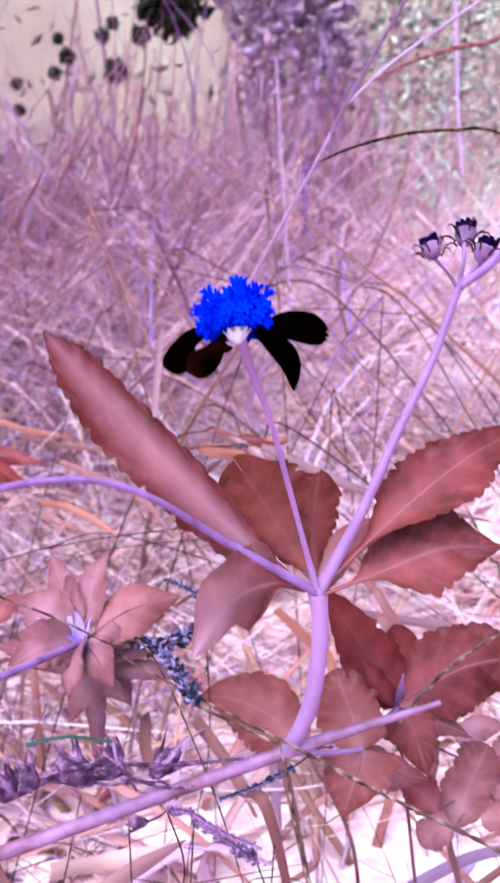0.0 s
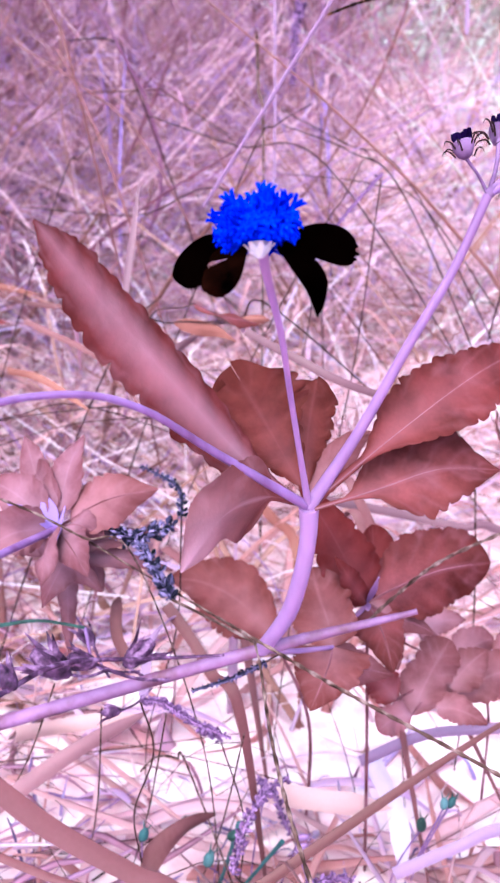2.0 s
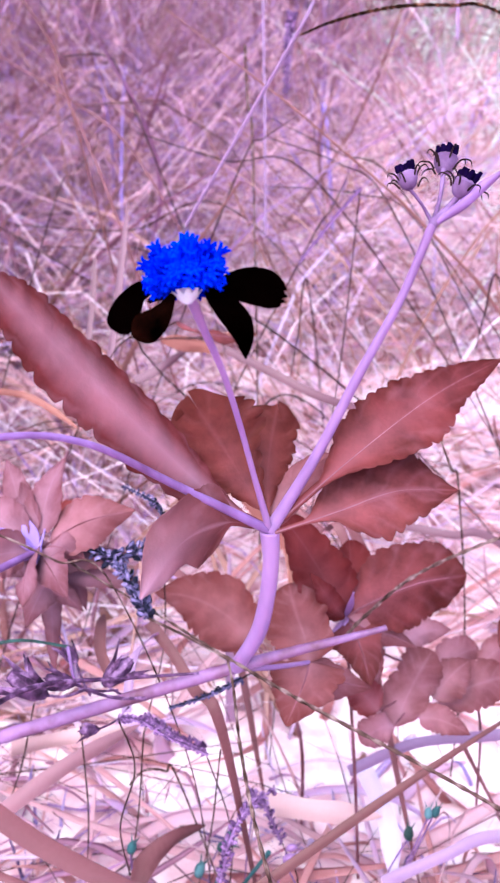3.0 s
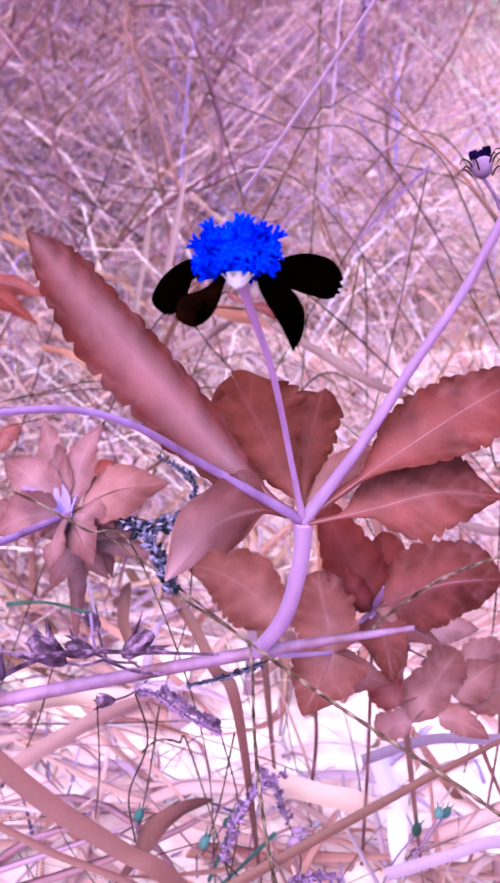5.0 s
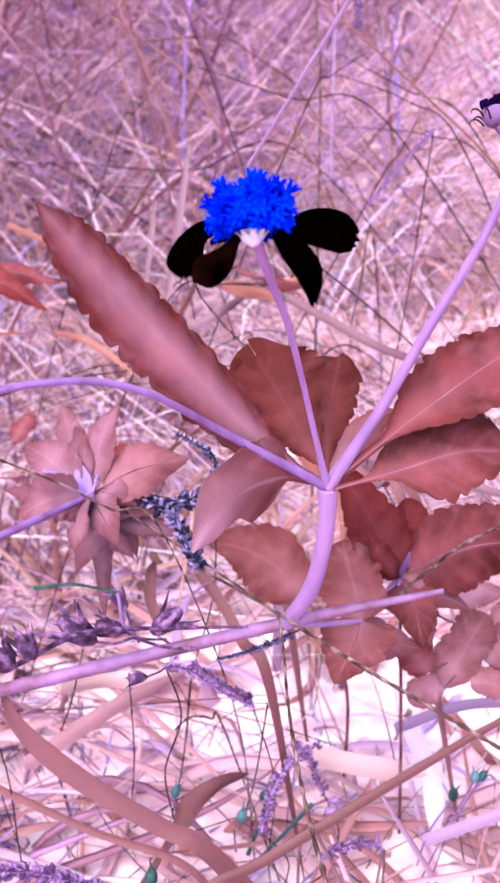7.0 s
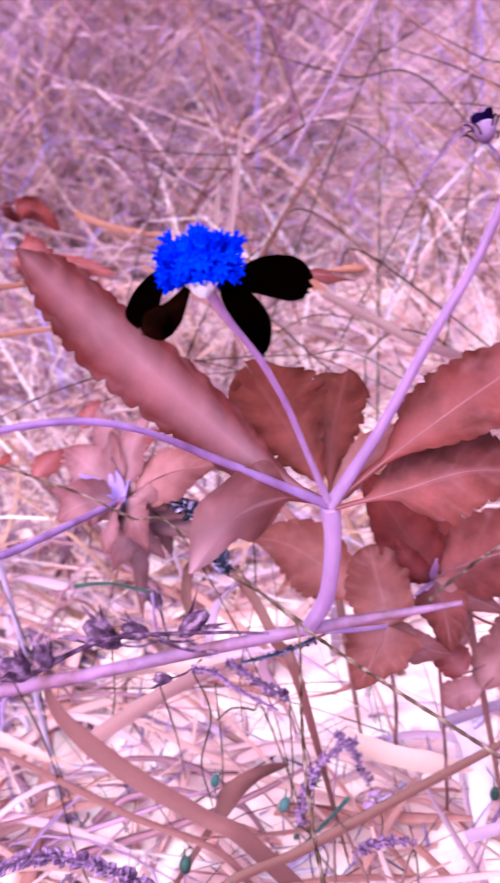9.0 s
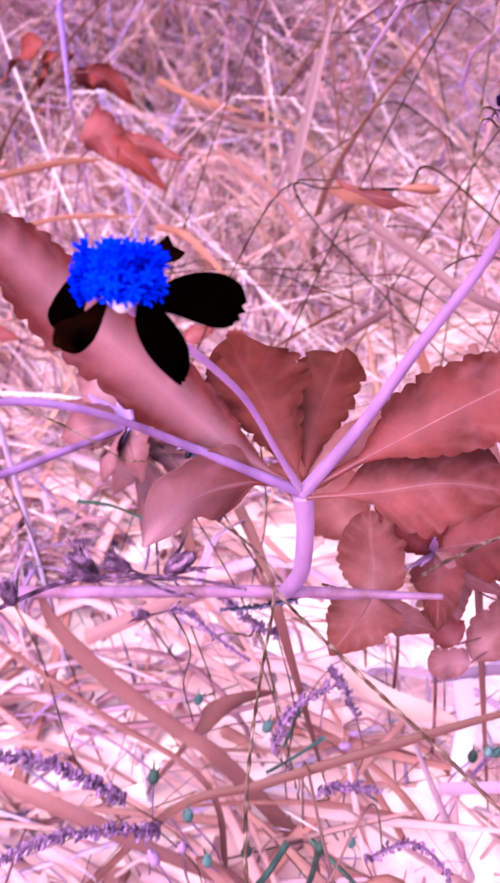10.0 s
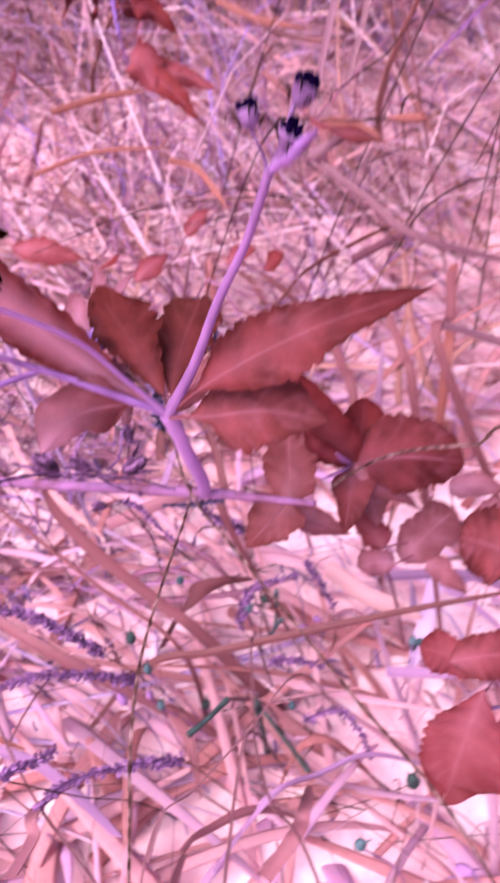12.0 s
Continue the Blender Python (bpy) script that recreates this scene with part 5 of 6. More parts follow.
grass_blade([(-0.0446, 0.1608, 0.0700), (-0.0298, 0.1409, 0.0700), (-0.0149, 0.1211, 0.0700), (0.0, 0.10, 0.0)], 0.0050, BLADE, SALMON, (0.8, 0.5, 0.3), 72)
grass_blade([(-0.0156, 0.2306, 0.0700), (-0.0022, 0.1901, 0.0720), (0.0086, 0.1555, 0.0700), (0.012, 0.14, 0.0)], 0.0055, BLADE_RUST, "orange-brown flat grass blade", (0.8, 0.3, 0.4), 73)
grass_blade([(-0.0829, 0.0463, 0.0420), (-0.0602, 0.0569, 0.0552), (-0.0388, 0.0702, 0.0611)], 0.0060, BLADE, SALMON, (0.3, 0.5, 0.7), 17)
grass_blade([(0.0128, 0.1299, 0.1064), (0.0452, 0.1383, 0.0975), (0.0658, 0.1376, 0.0936), (0.0868, 0.1462, 0.0863), (0.16, 0.18, 0.02)], 0.0040, BLADE_DUSK, "dusky lilac flat grass blade", (0.1, 0.4, 0.9), 18)
grass_blade([(0.0244, 0.0643, 0.0500), (0.0454, 0.0714, 0.0550), (0.0698, 0.0698, 0.0600), (0.11, 0.08, 0.06)], 0.0040, BLADE_PALE, LILAC, (0.1, 0.5, 0.9), 19)
grass_blade([(0.0330, 0.0429, 0.0300), (0.0497, 0.0433, 0.0400), (0.0652, 0.0457, 0.0450), (0.1, 0.04, 0.05)], 0.0040, BLADE_PALE, LILAC, (0.1, 0.5, 0.9), 20)
grass_blade([(-0.0137, 0.0988, 0.1711), (-0.0005, 0.0971, 0.1649), (0.0194, 0.0946, 0.1564), (0.06, 0.12, 0.14)], 0.0030, BLADE_DUSK, "dusky lilac flat grass blade", (0.1, 0.4, 0.9), 22)
grass_blade([(-0.0501, 0.1529, 0.1469), (-0.0398, 0.1549, 0.1518), (-0.0316, 0.1670, 0.1554)], 0.0044, BLADE_DUSK, "dusky lilac flat grass blade", (0.3, 0.4, 0.8), 23)
grass_blade([(-0.1192, 0.2448, 0.1426), (-0.1004, 0.2350, 0.1373), (-0.0835, 0.2248, 0.1325), (-0.0689, 0.2119, 0.1253), (-0.0584, 0.1958, 0.1158)], 0.0036, BLADE_DARK, RUST, (0.6, 0.3, 0.6), 24)
grass_blade([(-0.1579, 0.2998, 0.1487), (-0.1329, 0.3032, 0.1406), (-0.1051, 0.3112, 0.1373)], 0.0040, BLADE_DARK, RUST, (0.1, 0.5, 0.8), 25)
grass_blade([(-0.0332, 0.1588, 0.1057), (-0.0267, 0.1748, 0.1064), (-0.0212, 0.1892, 0.1056)], 0.0050, BLADE, SALMON, (0.2, 0.5, 0.8), 26)
grass_blade([(-0.0585, 0.2367, 0.1184), (-0.0368, 0.2309, 0.1171), (-0.0093, 0.2133, 0.1144)], 0.0030, BLADE_DUSK, "dusky pink flat grass blade", (0.1, 0.5, 0.8), 28)
grass_blade([(0.0038, 0.1074, 0.1209), (0.0153, 0.0937, 0.1158), (0.0236, 0.0803, 0.1129), (0.05, 0.06, 0.0)], 0.0036, BLADE, SALMON, (0.9, 0.2, 0.2), 29)
grass_blade([(0.0140, 0.1345, 0.1247), (0.0207, 0.1173, 0.1192), (0.0261, 0.0987, 0.1134), (0.085, 0.09, 0.0)], 0.0040, BLADE, SALMON, (0.9, 0.3, 0.2), 30)
grass_blade([(-0.0673, 0.1939, 0.1442), (-0.0637, 0.2048, 0.1751), (-0.0604, 0.2161, 0.2070)], 0.0036, BLADE_DUSK, SALMON, (1, 0.2, 0.1), 21)
grass_blade([(-0.1014, 0.3020, 0.1231), (-0.1011, 0.3207, 0.1480), (-0.1018, 0.3380, 0.1717)], 0.0042, BLADE_DUSK, SALMON, (1, 0.2, 0.1), 27)
PEACH, CURLED = "broad pale peach grass blade on the litter", "curled orange-brown dry grass blade"
grass_blade([(-0.0036, 0.0731, 0.0300), (0.0148, 0.0652, 0.0340), (0.0361, 0.0677, 0.0300)], 0.0085, BLADE_PEACH, PEACH, (0.2, 0.5, 0.8), 31)
grass_blade([(0.0326, 0.0887, 0.0300), (0.0372, 0.0655, 0.0300), (0.0378, 0.0508, 0.0200)], 0.0075, BLADE_LIGHT, "broad pale lilac grass blade on the litter", (0.9, 0.2, 0.3), 32)
grass_blade([(-0.0799, 0.0710, 0.0500), (-0.0655, 0.0828, 0.0450), (-0.0449, 0.0828, 0.0500)], 0.0060, BLADE_PEACH, PEACH, (0.2, 0.5, 0.8), 33)
grass_blade([(-0.1852, 0.0904, 0.0200), (-0.1383, 0.0622, 0.0300), (-0.0869, 0.0478, 0.0300)], 0.0060, BLADE_PEACH, PEACH, (0.5, 0.4, 0.7), 34)
grass_blade([(-0.0940, 0.1329, 0.1481), (-0.0853, 0.1361, 0.1454), (-0.0753, 0.1312, 0.1419), (-0.0651, 0.1252, 0.1372)], 0.0030, BLADE_RUST, CURLED, (0.2, 0.5, 0.8), 35)
grass_blade([(-0.1810, 0.1660, 0.1448), (-0.1638, 0.1813, 0.1480), (-0.1476, 0.1931, 0.1485)], 0.0036, BLADE_RUST, CURLED, (0.2, 0.5, 0.8), 36)
grass_blade([(-0.1574, 0.1254, 0.1368), (-0.1385, 0.1434, 0.1414), (-0.1137, 0.1593, 0.1402)], 0.0022, BLADE_RUST, CURLED, (0.2, 0.5, 0.8), 37)
grass_blade([(-0.1688, 0.2878, 0.1604), (-0.1503, 0.2921, 0.1522), (-0.1250, 0.3020, 0.1451)], 0.0044, BLADE_RUST, CURLED, (0.2, 0.5, 0.8), 38)
grass_blade([(-0.0904, -0.0512, 0.0500), (-0.0723, -0.0445, 0.0500), (-0.0464, -0.0382, 0.0450)], 0.0050, BLADE_RUST, CURLED, (0.2, 0.5, 0.8), 40)
withered = thing("withered_leaf", "withered orange-red leaf hanging in the grass", "leaf")
leaf(withered, [(-0.0307, 0.1238, 0.1742), (-0.0218, 0.1255, 0.1700), (-0.0140, 0.1290, 0.1682), (-0.0075, 0.1313, 0.1661)], 0.0070, (0.1, 0.9, 0.15), LEAF, shape="leaf", teeth=4, depth=0.15, seed=66, wave=0.5)
part("stem", tube(bmesh.new(), curve([(-0.0307, 0.1238, 0.1742), (-0.0419, 0.1330, 0.1597), (0.03, 0.17, 0.07), (0.03, 0.18, 0.0)], 16), 0.0003, 5), STRAND_DARK, withered)
for top, low_end in (((-0.0406, 0.0102, 0.1077), (-0.0594, 0.0719, 0.0020)), ((-0.0269, 0.0102, 0.1066), (-0.0451, 0.0646, 0.0020)), ((-0.0102, 0.0094, 0.1031), (-0.0220, 0.0653, 0.0020)), ((-0.0502, 0.0098, 0.1136), (-0.0822, 0.0665, 0.0300))):
    straw([top, vec(top).lerp(vec(low_end), 0.5) + Vector((0.001, 0, 0)), low_end], [0.00018, 0.00021, 0.00018], TWIST, "thin beaded dark stalk hanging to the litter", "beaded_stalk", "beaded stalks", 1100)
bud_straw = thing("dry_bud_stem", "thin dark stem with rusty orange spindle buds", "grass")
part("stem", tube(bmesh.new(), curve([(-0.115, 0.118, 0.0), (-0.085, 0.128, 0.09), (-0.0560, 0.1390, 0.1585), (-0.0401, 0.1459, 0.1634), (-0.0283, 0.1516, 0.1630), (-0.0165, 0.1570, 0.1633)], 30), 0.00028, 5), HAIR, bud_straw)
part("bud", tube(bmesh.new(), curve([(-0.0190, 0.1560, 0.1632), (-0.0135, 0.1580, 0.1632), (-0.0090, 0.1595, 0.1630), (-0.0061, 0.1606, 0.1626)], 12), [0.0003, 0.0013, 0.0018, 0.0016, 0.0005], 8), BLADE_RUST, bud_straw, "rusty orange spindle bud")
part("husk", blade_bm([(-0.0392, 0.1462, 0.1634), (-0.0315, 0.1492, 0.1617), (-0.0245, 0.1520, 0.1598), (-0.0176, 0.1531, 0.1560)], 0.0062, (0.2, 0.5, 0.8), shape="leaf", rows=24, cols=6, seed=67, wave=0.2), BLADE_RUST, bud_straw, "curled orange husk")


# ---- grass too many to count ----
def strands(name, label, count, box, height, width, mat, seed, lean=0.8, bend=0.5, cap=None, sides=4, flat=0.35, seg=7, arched=0.35, sideways=0.5, least=0.0, sway=0.06):
    """Thin bent blades rooted in the ground inside box (x0, x1, y0, y1). cap(x, y): how high they may reach there. least: how far they lean at least; sway: how wavy they are."""
    rng = np.random.default_rng(seed)
    verts, faces = [], []
    ring = [(math.cos(6.2832 * j / sides), flat * math.sin(6.2832 * j / sides)) for j in range(sides)]
    for _ in range(count):
        x, y = rng.uniform(box[0], box[1]), rng.uniform(box[2], box[3])
        h = rng.uniform(*height)
        a = rng.uniform(0, 6.2832) if rng.uniform() > sideways else rng.choice((0.0, math.pi)) + rng.normal(0, 0.45)
        k = least + abs(rng.normal(0, lean))
        top = h / math.sqrt(1 + k * k)
        dx, dy = math.cos(a) * k * top, math.sin(a) * k * top
        if cap:
            lim = min(cap(x, y), cap(x + dx, y + dy))
            if lim < 0.012:
                continue
            if top > lim:
                dx, dy, top = dx * min(1.5, top / lim * 0.6), dy * min(1.5, top / lim * 0.6), lim * rng.uniform(0.5, 1)
                if cap(x + dx, y + dy) < top:
                    continue
        z = ground_z(x, y) - 0.004
        sag = bend * rng.uniform(-0.1, 1) * top
        w = rng.uniform(*width)
        sx, sy = -math.sin(a + rng.uniform(-1, 1)), math.cos(a)
        wob = rng.uniform(-sway, sway, 2) * h
        n0 = len(verts)
        arch = rng.uniform() < arched
        for s in range(seg + 1):
            u = s / seg
            px = x + dx * u + wob[0] * math.sin(3.14 * u)
            py = y + dy * u + wob[1] * math.sin(3.14 * u)
            if arch:
                pz = z + 4 * top * 0.75 * u * (1 - u) + (ground_z(x + dx, y + dy) - z) * u
            else:
                pz = z + top * u - sag * (u ** 2.2 - 0.7 * u)
            r = 0.5 * w * (1 - 0.75 * u ** 2)
            for c, e in ring:
                verts.append((px + r * c * sx, py + r * c * sy, pz + r * e))
        for s in range(seg):
            for j in range(sides):
                p, q = n0 + s * sides + j, n0 + s * sides + (j + 1) % sides
                faces.append((p, q, q + sides, p + sides))
    return from_arrays(name, verts, faces, mat, label, "grass", smooth=True)


def cap_near(x, y):
    """Keep the strands under and behind the plant, clear of the camera's way."""
    if y < 0.02:
        return 0.042 if -0.12 < x < 0.14 else 0.08
    if y < 0.06:
        return 0.045
    if y < 0.12:
        return 0.055
    if y < 0.2:
        return 0.11
    return 0.25


strands("litter", "tangled pale grass litter on the soil", 150, (-0.25, 0.25, -0.16, 0.12), (0.02, 0.11), (0.0005, 0.0020), STRAND_SOFT, 1, 2.4, 0.4, cap_near)
strands("fallen_blades", "flat salmon grass blades lying on the soil", 110, (-0.27, 0.27, -0.16, 0.22), (0.04, 0.13), (0.0022, 0.0050), STRAND_BROAD, 7, 3.0, 0.3, cap_near, 6, 0.14, 9)
strands("litter_mat", "short soft pink litter covering the soil", 420, (-0.30, 0.30, -0.16, 0.20), (0.008, 0.05), (0.0006, 0.0024), STRAND_SOFT, 41, 3.0, 0.3, lambda x, y: 0.03, 4, 0.3, 6)
strands("washed_blades", "broad washed-out pink grass blades on the soil", 120, (-0.24, 0.24, -0.16, 0.0), (0.04, 0.14), (0.0030, 0.0080), STRAND_WASH, 47, 3.2, 0.3, lambda x, y: 0.034, 6, 0.12, 9, 0.2, 0.15)
strands("washed_blades", "broad washed-out pink grass blades on the soil", 130, (-0.32, 0.30, 0.0, 0.20), (0.04, 0.14), (0.0030, 0.0080), STRAND_WASH, 48, 3.2, 0.3, lambda x, y: 0.034, 6, 0.12, 9, 0.2, 0.6)
strands("washed_blades", "broad washed-out pink grass blades on the soil", 70, (-0.24, -0.02, -0.10, 0.05), (0.04, 0.13), (0.0030, 0.0080), STRAND_WASH, 50, 3.2, 0.3, lambda x, y: 0.03, 6, 0.12, 9, 0.2, 0.3)
strands("litter_stems", "thin rosy brown stems in the litter", 110, (-0.25, 0.25, -0.14, 0.14), (0.05, 0.14), (0.0004, 0.0011), STRAND_BROWN, 42, 2.6, 0.3, cap_near, 5, 0.8, 8)
strands("plum_litter", "small plum and violet bits in the litter", 260, (-0.24, -0.07, -0.02, 0.15), (0.008, 0.032), (0.0006, 0.0022), STRAND_PLUM, 43, 1.6, 0.4, cap_near, 5, 0.6, 5)
strands("plum_litter", "small plum and violet bits in the litter", 190, (-0.05, 0.22, -0.10, 0.12), (0.008, 0.030), (0.0006, 0.0020), STRAND_PLUM, 44, 1.6, 0.4, cap_near, 5, 0.6, 5)
strands("mauve_side_litter", "mauve and violet grass litter under the leaves", 330, (-0.28, -0.09, 0.0, 0.16), (0.03, 0.10), (0.0010, 0.0034), STRAND_MAUVE, 53, 2.4, 0.3, lambda x, y: 0.045, 4, 0.3, 7, 0.3, 0.5, least=0.8, sway=0.15)
strands("washed_blades", "broad washed-out pink grass blades on the soil", 50, (0.03, 0.20, -0.08, 0.09), (0.04, 0.10), (0.0025, 0.0055), STRAND_WASH, 61, 3.2, 0.3, lambda x, y: 0.024, 6, 0.12, 9, 0.2, 0.3)
strands("front_blades", "flat pink grass blades on the soil", 45, (0.03, 0.20, -0.08, 0.09), (0.04, 0.11), (0.0020, 0.0045), STRAND_BROAD, 55, 3.0, 0.3, cap_near, 6, 0.14, 9)
strands("side_litter", "dense tangled litter beside the plant", 150, (-0.40, -0.06, -0.12, 0.20), (0.03, 0.12), (0.0006, 0.0030), STRAND_SOFT, 21, 2.6, 0.4, cap_near)
strands("front_blades", "flat pink grass blades on the soil", 45, (-0.30, 0.22, -0.13, 0.04), (0.04, 0.12), (0.0025, 0.0052), STRAND_BROAD, 23, 3.0, 0.3, cap_near, 6, 0.14, 9)
strands("litter_straws", "thin dark straws in the litter", 190, (-0.25, 0.25, -0.16, 0.12), (0.04, 0.16), (0.0003, 0.0006), STRAND_DARK, 2, 2.4, 0.3, cap_near, 4, 1.0)
strands("meadow_grass", "dense tangled pink and lilac grass", 1500, (-0.85, 0.5, 0.18, 0.6), (0.06, 0.32), (0.0006, 0.0027), STRAND_MID, 13, 3.0, 0.2, cap_near, 4, 0.35, 7, 0.35, 0.75, least=0.7, sway=0.16)
strands("left_mauve_grass", "dull mauve grass among the leaves", 330, (-0.34, -0.05, 0.16, 0.42), (0.05, 0.16), (0.0008, 0.0030), STRAND_MAUVE, 45, 2.2, 0.3, cap_near, 4, 0.35, 7, 0.35, 0.6)
strands("meadow_blades", "flat salmon and pink grass blades", 800, (-0.9, 0.5, 0.15, 0.75), (0.05, 0.16), (0.002, 0.0050), STRAND_ROSE, 8, 2.6, 0.5, cap_near, 6, 0.14, 9, 0.35, 0.7, least=0.7, sway=0.16)
strands("rusty_meadow_blades", "rust-red flat blades low in the grass", 120, (-0.38, 0.05, 0.14, 0.50), (0.05, 0.14), (0.0020, 0.0050), STRAND_RUST, 49, 1.6, 0.5, cap_near, 6, 0.16, 9, 0.35, 0.7, least=0.8, sway=0.2)
strands("washed_meadow_blades", "broad washed-out pink blades low in the grass", 330, (-0.5, 0.35, 0.16, 0.62), (0.05, 0.18), (0.0030, 0.0075), STRAND_WASH, 52, 2.6, 0.4, cap_near, 6, 0.14, 9, 0.35, 0.5, least=0.8, sway=0.2)
strands("meadow_straws", "thin dark straws in the grass", 330, (-0.4, 0.4, 0.1, 0.7), (0.08, 0.36), (0.0004, 0.0009), STRAND_BROWN, 4, 3.4, 0.2, cap_near, 4, 1.0, 7, 0.3, 0.7, least=0.5, sway=0.14)
strands("bank_grass", "dense pink grass on the bank", 2500, (-0.60, 0.30, 0.55, 1.7), (0.12, 0.50), (0.0012, 0.0038), STRAND_FAR, 15, 2.8, 0.3, None, 4, 0.35, 7, 0.45, 0.75, least=0.7, sway=0.16)
strands("pale_bank_grass", "sparse grey-pink grass on the bank", 700, (0.24, 1.1, 0.55, 1.7), (0.12, 0.45), (0.0012, 0.005), STRAND_GREY, 25, 2.8, 0.3, None, 4, 0.35, 7, 0.45, 0.75)
strands("violet_stalks", "bright violet stalks among the grass", 170, (-0.6, 0.5, 0.30, 1.2), (0.10, 0.32), (0.0012, 0.0040), STRAND_VIOLET, 26, 1.2, 0.3, None, 4, 0.35, 7, 0.2, 0.3, least=0.2)
strands("hedge_twigs", "brown twigs inside the hedge", 45, (-1.6, 1.6, 1.75, 2.2), (0.6, 1.7), (0.004, 0.011), STRAND_BROWN, 27, 0.35, 0.1, None, 5, 1.0, 8, 0.0, 0.2)
# mauve strands kept dark: the shade on the bank's left is in their colour
strands("mauve_bank_grass", "dense mauve grass on the bank, darkened as if shaded", 4200, (-1.1, -0.15, 0.5, 1.6), (0.14, 0.55), (0.0012, 0.005), STRAND_MAUVE, 9, 2.8, 0.3, None, 4, 0.35, 7, 0.45, 0.75, least=0.7, sway=0.16)
strands("rust_blades", "rust-brown leaning grass blades", 290, (-0.6, 0.30, 0.33, 0.95), (0.14, 0.42), (0.0015, 0.0042), STRAND_RUST, 22, 1.3, 0.3, None, 6, 0.2, 8, 0.1, 0.6, least=0.3, sway=0.14)
strands("tall_bank_grass", "tall mauve grass along the top of the bank", 800, (-1.2, 0.25, 1.15, 1.7), (0.30, 0.55), (0.002, 0.006), STRAND_MAUVE, 48, 0.8, 0.4, None, 4, 0.35, 7, 0.2, 0.6, sway=0.14)
strands("bank_straws", "dark straws on the bank", 230, (-0.8, 0.8, 0.5, 1.4), (0.15, 0.60), (0.0010, 0.0022), STRAND_BROWN, 6, 2.6, 0.2, None, 4, 1.0, 7, 0.4, 0.6, least=0.4, sway=0.14)

strands("surrounding_grass", "short pink grass around the spot", 2600, (-1.4, 1.4, -1.5, -0.30), (0.05, 0.20), (0.002, 0.006), STRAND_FAR, 31, 1.8, 0.4)
strands("side_grass", "short pink grass beside the spot", 1500, (0.45, 1.4, -0.3, 0.6), (0.05, 0.22), (0.002, 0.006), STRAND_FAR, 32, 1.8, 0.4)
strands("side_grass", "short pink grass beside the spot", 1500, (-1.5, -0.40, -0.3, 0.55), (0.05, 0.20), (0.002, 0.006), STRAND_FAR, 33, 1.8, 0.4)

# single thin dark straws that stand out in the grass
def bent_straws(rows):
    for pts, r, mt in rows:
        last = vec(pts[-1])
        way = (last - vec(pts[-2])).normalized()
        foot = last + Vector((way.x, way.y, 0)) * 0.16 + Vector((0, 0.04, 0))
        foot.z = ground_z(foot.x, foot.y) - 0.003
        straw([*pts, last.lerp(foot, 0.5) + Vector((0, 0, 0.012)), foot], [r * 0.4, r * 0.65, r * 0.6, r * 0.45], mt, "thin dark bent straw in the grass")


bent_straws((
    ([(-0.0613, 0.2467, 0.2340), (-0.0210, 0.2332, 0.2224), (0.0170, 0.2210, 0.2148)], 0.0005, STRAND_DARK),
    ([(-0.0020, 0.2476, 0.2317), (0.0270, 0.2342, 0.2214), (0.0472, 0.2077, 0.2045)], 0.0005, STRAND_DARK),
    ([(-0.0042, 0.2406, 0.2119), (0.0378, 0.2406, 0.2084), (0.0633, 0.2261, 0.1953)], 0.0004, STRAND_DARK),
    ([(0.0108, 0.2727, 0.2419), (-0.0046, 0.2582, 0.2319), (-0.0154, 0.2427, 0.2189)], 0.0006, STRAND_DARK),
    ([(-0.1392, 0.3646, 0.3047), (-0.1266, 0.3589, 0.2872), (-0.1130, 0.3392, 0.2602)], 0.0012, BLADE_DARK),
    ([(-0.1546, 0.3650, 0.2766), (-0.1108, 0.3471, 0.2522), (-0.0701, 0.3159, 0.2204)], 0.0009, BLADE_DARK)))
bent_straws((
    ([(-0.1206, 0.3420, 0.2687), (-0.1028, 0.3218, 0.2399), (-0.0827, 0.2978, 0.2001)], 0.0012, BLADE_DARK),
    ([(-0.0888, 0.3086, 0.2314), (-0.1005, 0.2920, 0.2153), (-0.1062, 0.2777, 0.2051)], 0.0005, STRAND_DARK),
    ([(-0.1303, 0.4096, 0.2812), (-0.1029, 0.4104, 0.2812), (-0.0906, 0.4040, 0.2618)], 0.0009, STRAND_DARK),
    ([(-0.1270, 0.0875, 0.1270), (-0.1039, 0.1238, 0.1307), (-0.0688, 0.1484, 0.1310), (-0.0296, 0.1591, 0.1307), (0.0003, 0.1486, 0.1316)], 0.0004, STRAND_DARK),
    ([(-0.1171, 0.1120, 0.1282), (-0.0964, 0.1429, 0.1286), (-0.0685, 0.1604, 0.1269)], 0.0004, STRAND_DARK),
    ([(-0.0919, 0.1007, 0.1316), (-0.0706, 0.1309, 0.1308), (-0.0355, 0.1522, 0.1280), (-0.0137, 0.1527, 0.1294)], 0.0003, STRAND_DARK)))
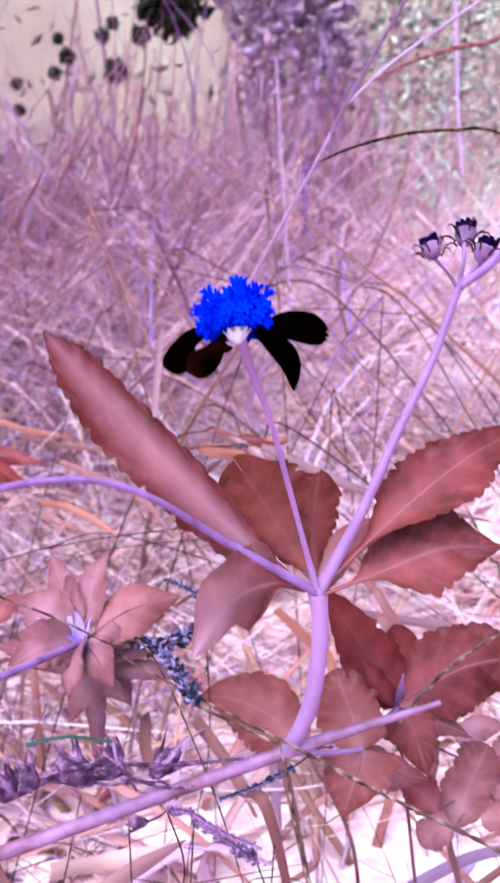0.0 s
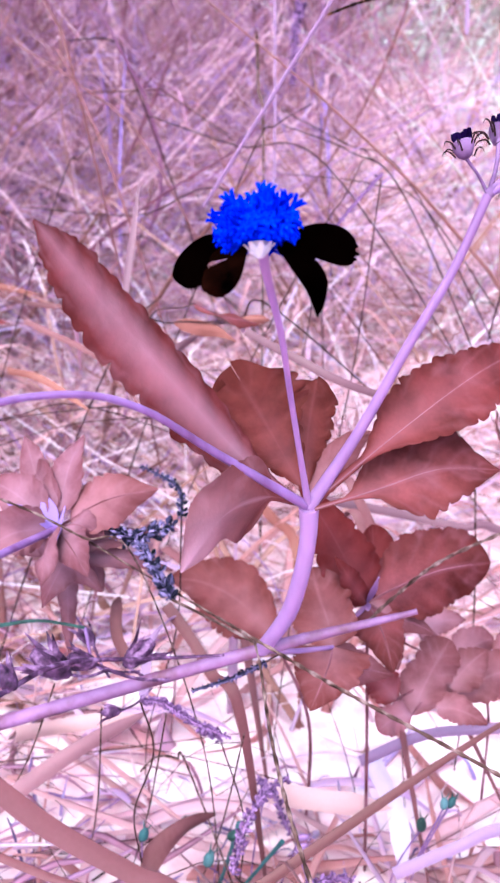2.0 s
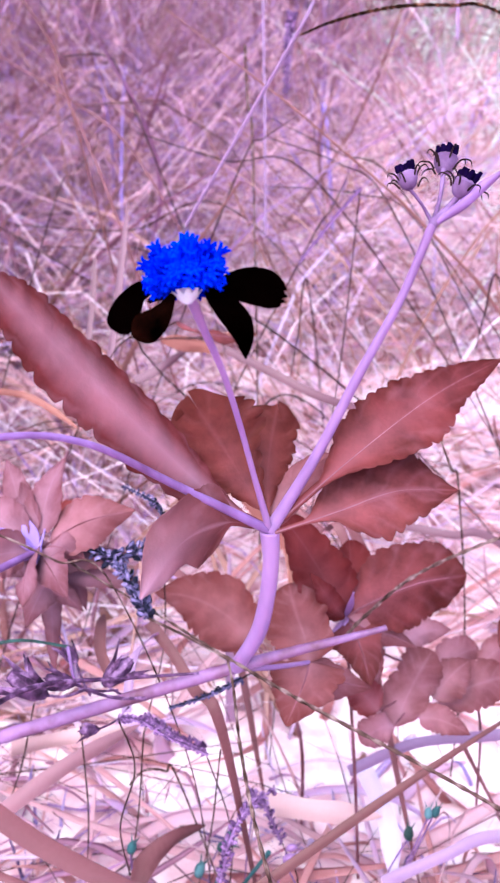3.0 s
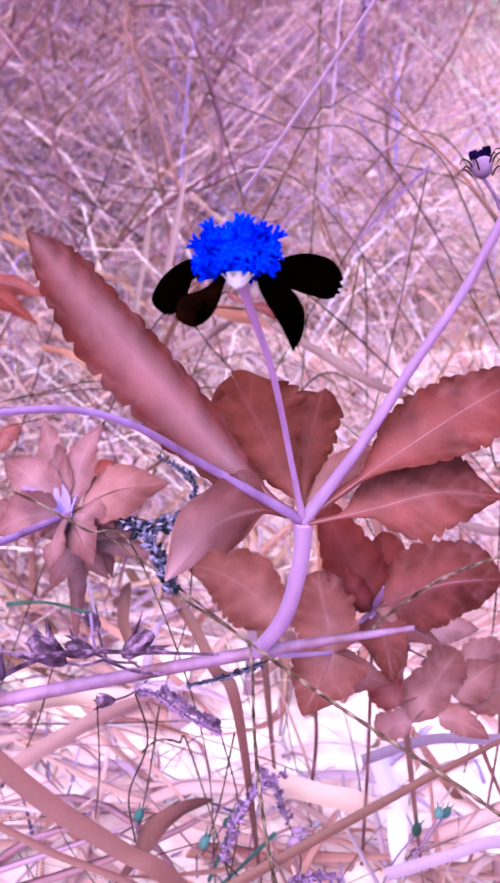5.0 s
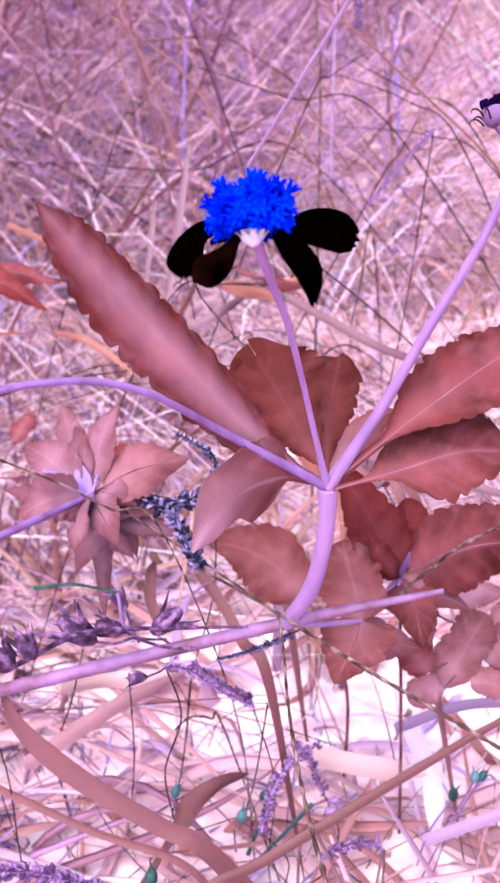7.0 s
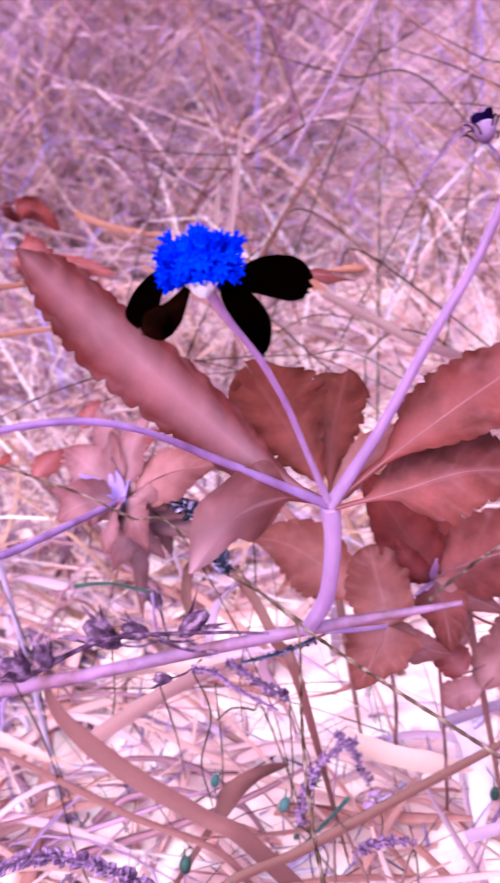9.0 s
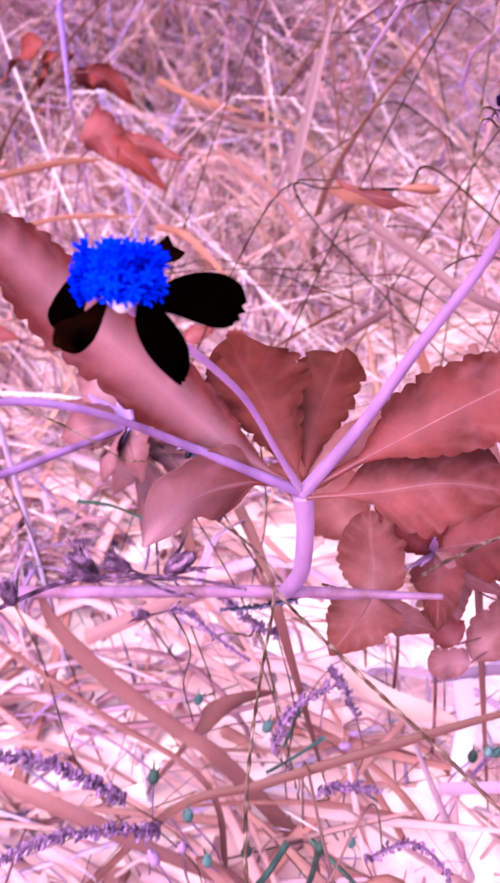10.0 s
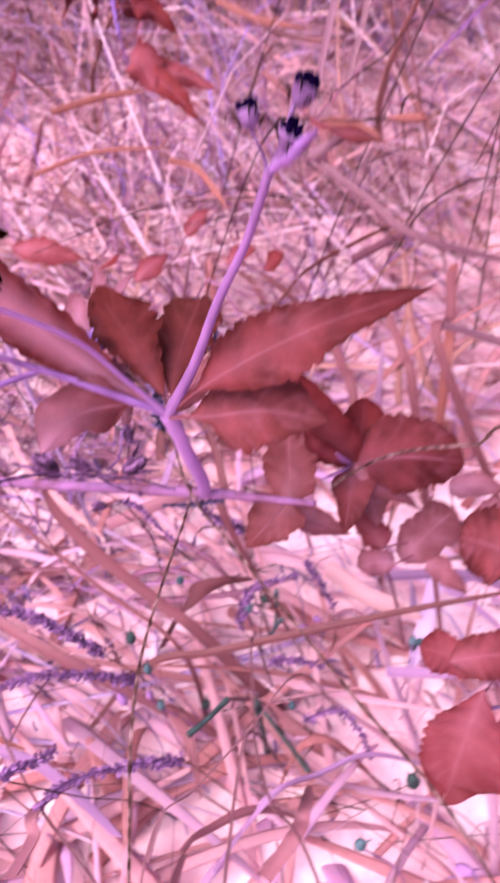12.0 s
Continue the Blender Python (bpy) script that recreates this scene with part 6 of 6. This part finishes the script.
bent_straws((
    ([(-0.0553, 0.1681, 0.1255), (-0.0438, 0.1954, 0.1285), (-0.0236, 0.2236, 0.1266)], 0.0004, STRAND_DARK),
    ([(-0.0035, 0.1286, 0.1304), (-0.0048, 0.1617, 0.1320), (0.0078, 0.1990, 0.1285)], 0.0006, STRAND_DARK),
    ([(-0.1270, 0.2780, 0.1919), (-0.0684, 0.2610, 0.1909), (-0.0197, 0.2691, 0.2000)], 0.0005, STRAND_DARK),
    ([(-0.0030, 0.3650, 0.2446), (0.0332, 0.3280, 0.2261), (0.0632, 0.3021, 0.2096)], 0.0006, STRAND_DARK),
    ([(0.0325, 0.2377, 0.2178), (0.0237, 0.2200, 0.2031), (0.0137, 0.2129, 0.1880)], 0.0005, STRAND_DARK),
    ([(-0.1347, 0.3460, 0.1747), (-0.0977, 0.3472, 0.1730), (-0.0658, 0.3442, 0.1674)], 0.0005, STRAND_DARK)))
bent_straws((
    ([(-0.2003, 0.3751, 0.1847), (-0.1806, 0.3810, 0.1818), (-0.1641, 0.3853, 0.1781)], 0.0007, STRAND_DARK),
    ([(-0.0705, 0.2204, 0.1454), (-0.0575, 0.2426, 0.1541), (-0.0414, 0.2666, 0.1640)], 0.0006, STRAND_DARK),
    ([(-0.0378, 0.1579, 0.1600), (-0.0173, 0.1592, 0.1621), (-0.0029, 0.1609, 0.1659)], 0.0006, STRAND_DARK),
    ([(0.0070, 0.1743, 0.1429), (0.0104, 0.1901, 0.1574), (0.0140, 0.2071, 0.1752)], 0.0005, STRAND_DARK),
    ([(0.0793, 0.1801, 0.1533), (0.0825, 0.1845, 0.1658), (0.0885, 0.1890, 0.1782)], 0.0006, STRAND_DARK)))


# ---- hedge behind the bank ----
def foliage(name, label, count, box, size, mat, seed, shape=None):
    """Loose small leaves, each a folded diamond with thickness."""
    rng = np.random.default_rng(seed)
    verts, faces = [], []
    for _ in range(count):
        p = np.array([rng.uniform(box[0], box[1]), rng.uniform(box[2], box[3]), rng.uniform(box[4], box[5])])
        if shape and not shape(*p):
            continue
        d = rng.normal(size=3)
        d /= np.linalg.norm(d)
        s = np.cross(d, rng.normal(size=3))
        s /= np.linalg.norm(s)
        n = np.cross(d, s)
        L = rng.uniform(*size)
        w = L * rng.uniform(0.25, 0.45)
        n0 = len(verts)
        for q in (p - d * L / 2, p + s * w / 2 + n * w * 0.2, p + d * L / 2, p - s * w / 2 + n * w * 0.2, p - n * w * 0.15):
            verts.append(tuple(q))
        faces += [(n0, n0 + 1, n0 + 4), (n0 + 1, n0 + 2, n0 + 4), (n0 + 2, n0 + 3, n0 + 4), (n0 + 3, n0, n0 + 4), (n0, n0 + 3, n0 + 2, n0 + 1)]
    return from_arrays(name, verts, faces, mat, label, "hedge")


foliage("hedge_foliage", "mauve and violet hedge foliage", 11000, (-0.14, 0.18, 1.55, 1.9, 0.3, 1.6), (0.018, 0.05), HEDGE, 11, lambda x, y, z: ((x - 0.02) / 0.15) ** 2 + ((z - 0.95) / 0.55) ** 2 < 0.75 + 0.9 * noise.noise(Vector((x * 9, y * 5, z * 9))))
foliage("pale_foliage", "cream pale hedge foliage", 3200, (-2.2, 2.2, 1.9, 2.3, 0.3, 2.2), (0.02, 0.06), HEDGE_PALE, 12)
foliage("grey_foliage", "pale grey-green foliage", 14000, (0.17, 1.4, 1.55, 1.9, 0.2, 1.3), (0.014, 0.04), HEDGE_GREY, 13)


def sky_gap(place, r, seed):
    """A near-black clump of leaves that stands in for a gap of sky in the hedge."""
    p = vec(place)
    ob = foliage("dark_clump", "near-black leaf clump standing for a sky gap in the pale hedge", 520, (p.x - r, p.x + r, p.y - r, p.y + r, p.z - r, p.z + r), (r * 0.5, r * 1.0), SKY_GAP, seed,
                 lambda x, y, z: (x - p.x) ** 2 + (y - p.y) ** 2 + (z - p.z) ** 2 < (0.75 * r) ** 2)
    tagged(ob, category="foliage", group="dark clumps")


# sky gaps of the hedge, built as dark leaf clumps
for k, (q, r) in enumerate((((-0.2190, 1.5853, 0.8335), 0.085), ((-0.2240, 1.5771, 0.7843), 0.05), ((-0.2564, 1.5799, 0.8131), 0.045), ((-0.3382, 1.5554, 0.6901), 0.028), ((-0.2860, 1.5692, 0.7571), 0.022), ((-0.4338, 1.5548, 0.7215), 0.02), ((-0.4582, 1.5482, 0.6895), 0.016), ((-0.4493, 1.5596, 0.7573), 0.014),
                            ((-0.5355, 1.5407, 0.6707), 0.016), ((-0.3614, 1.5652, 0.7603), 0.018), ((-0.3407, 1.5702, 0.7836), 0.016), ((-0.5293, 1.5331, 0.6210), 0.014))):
    sky_gap(q, r * 1.08, 30 + k)

# pale distance behind the hedge
bm = bmesh.new()
tops = [[bm.verts.new((3.2 * math.sin(a), -0.4 + 3.2 * math.cos(a), z)) for a in [radians(v) for v in range(-75, 76, 10)]] for z in (-0.05, 1.2, 2.8)]
for lo, hi in zip(tops, tops[1:]):
    for k in range(len(lo) - 1):
        bm.faces.new((lo[k], lo[k + 1], hi[k + 1], hi[k]))
tagged(finish("backdrop", bm, DISTANCE), "pale cream distance behind the hedge", "backdrop", kind="structure")
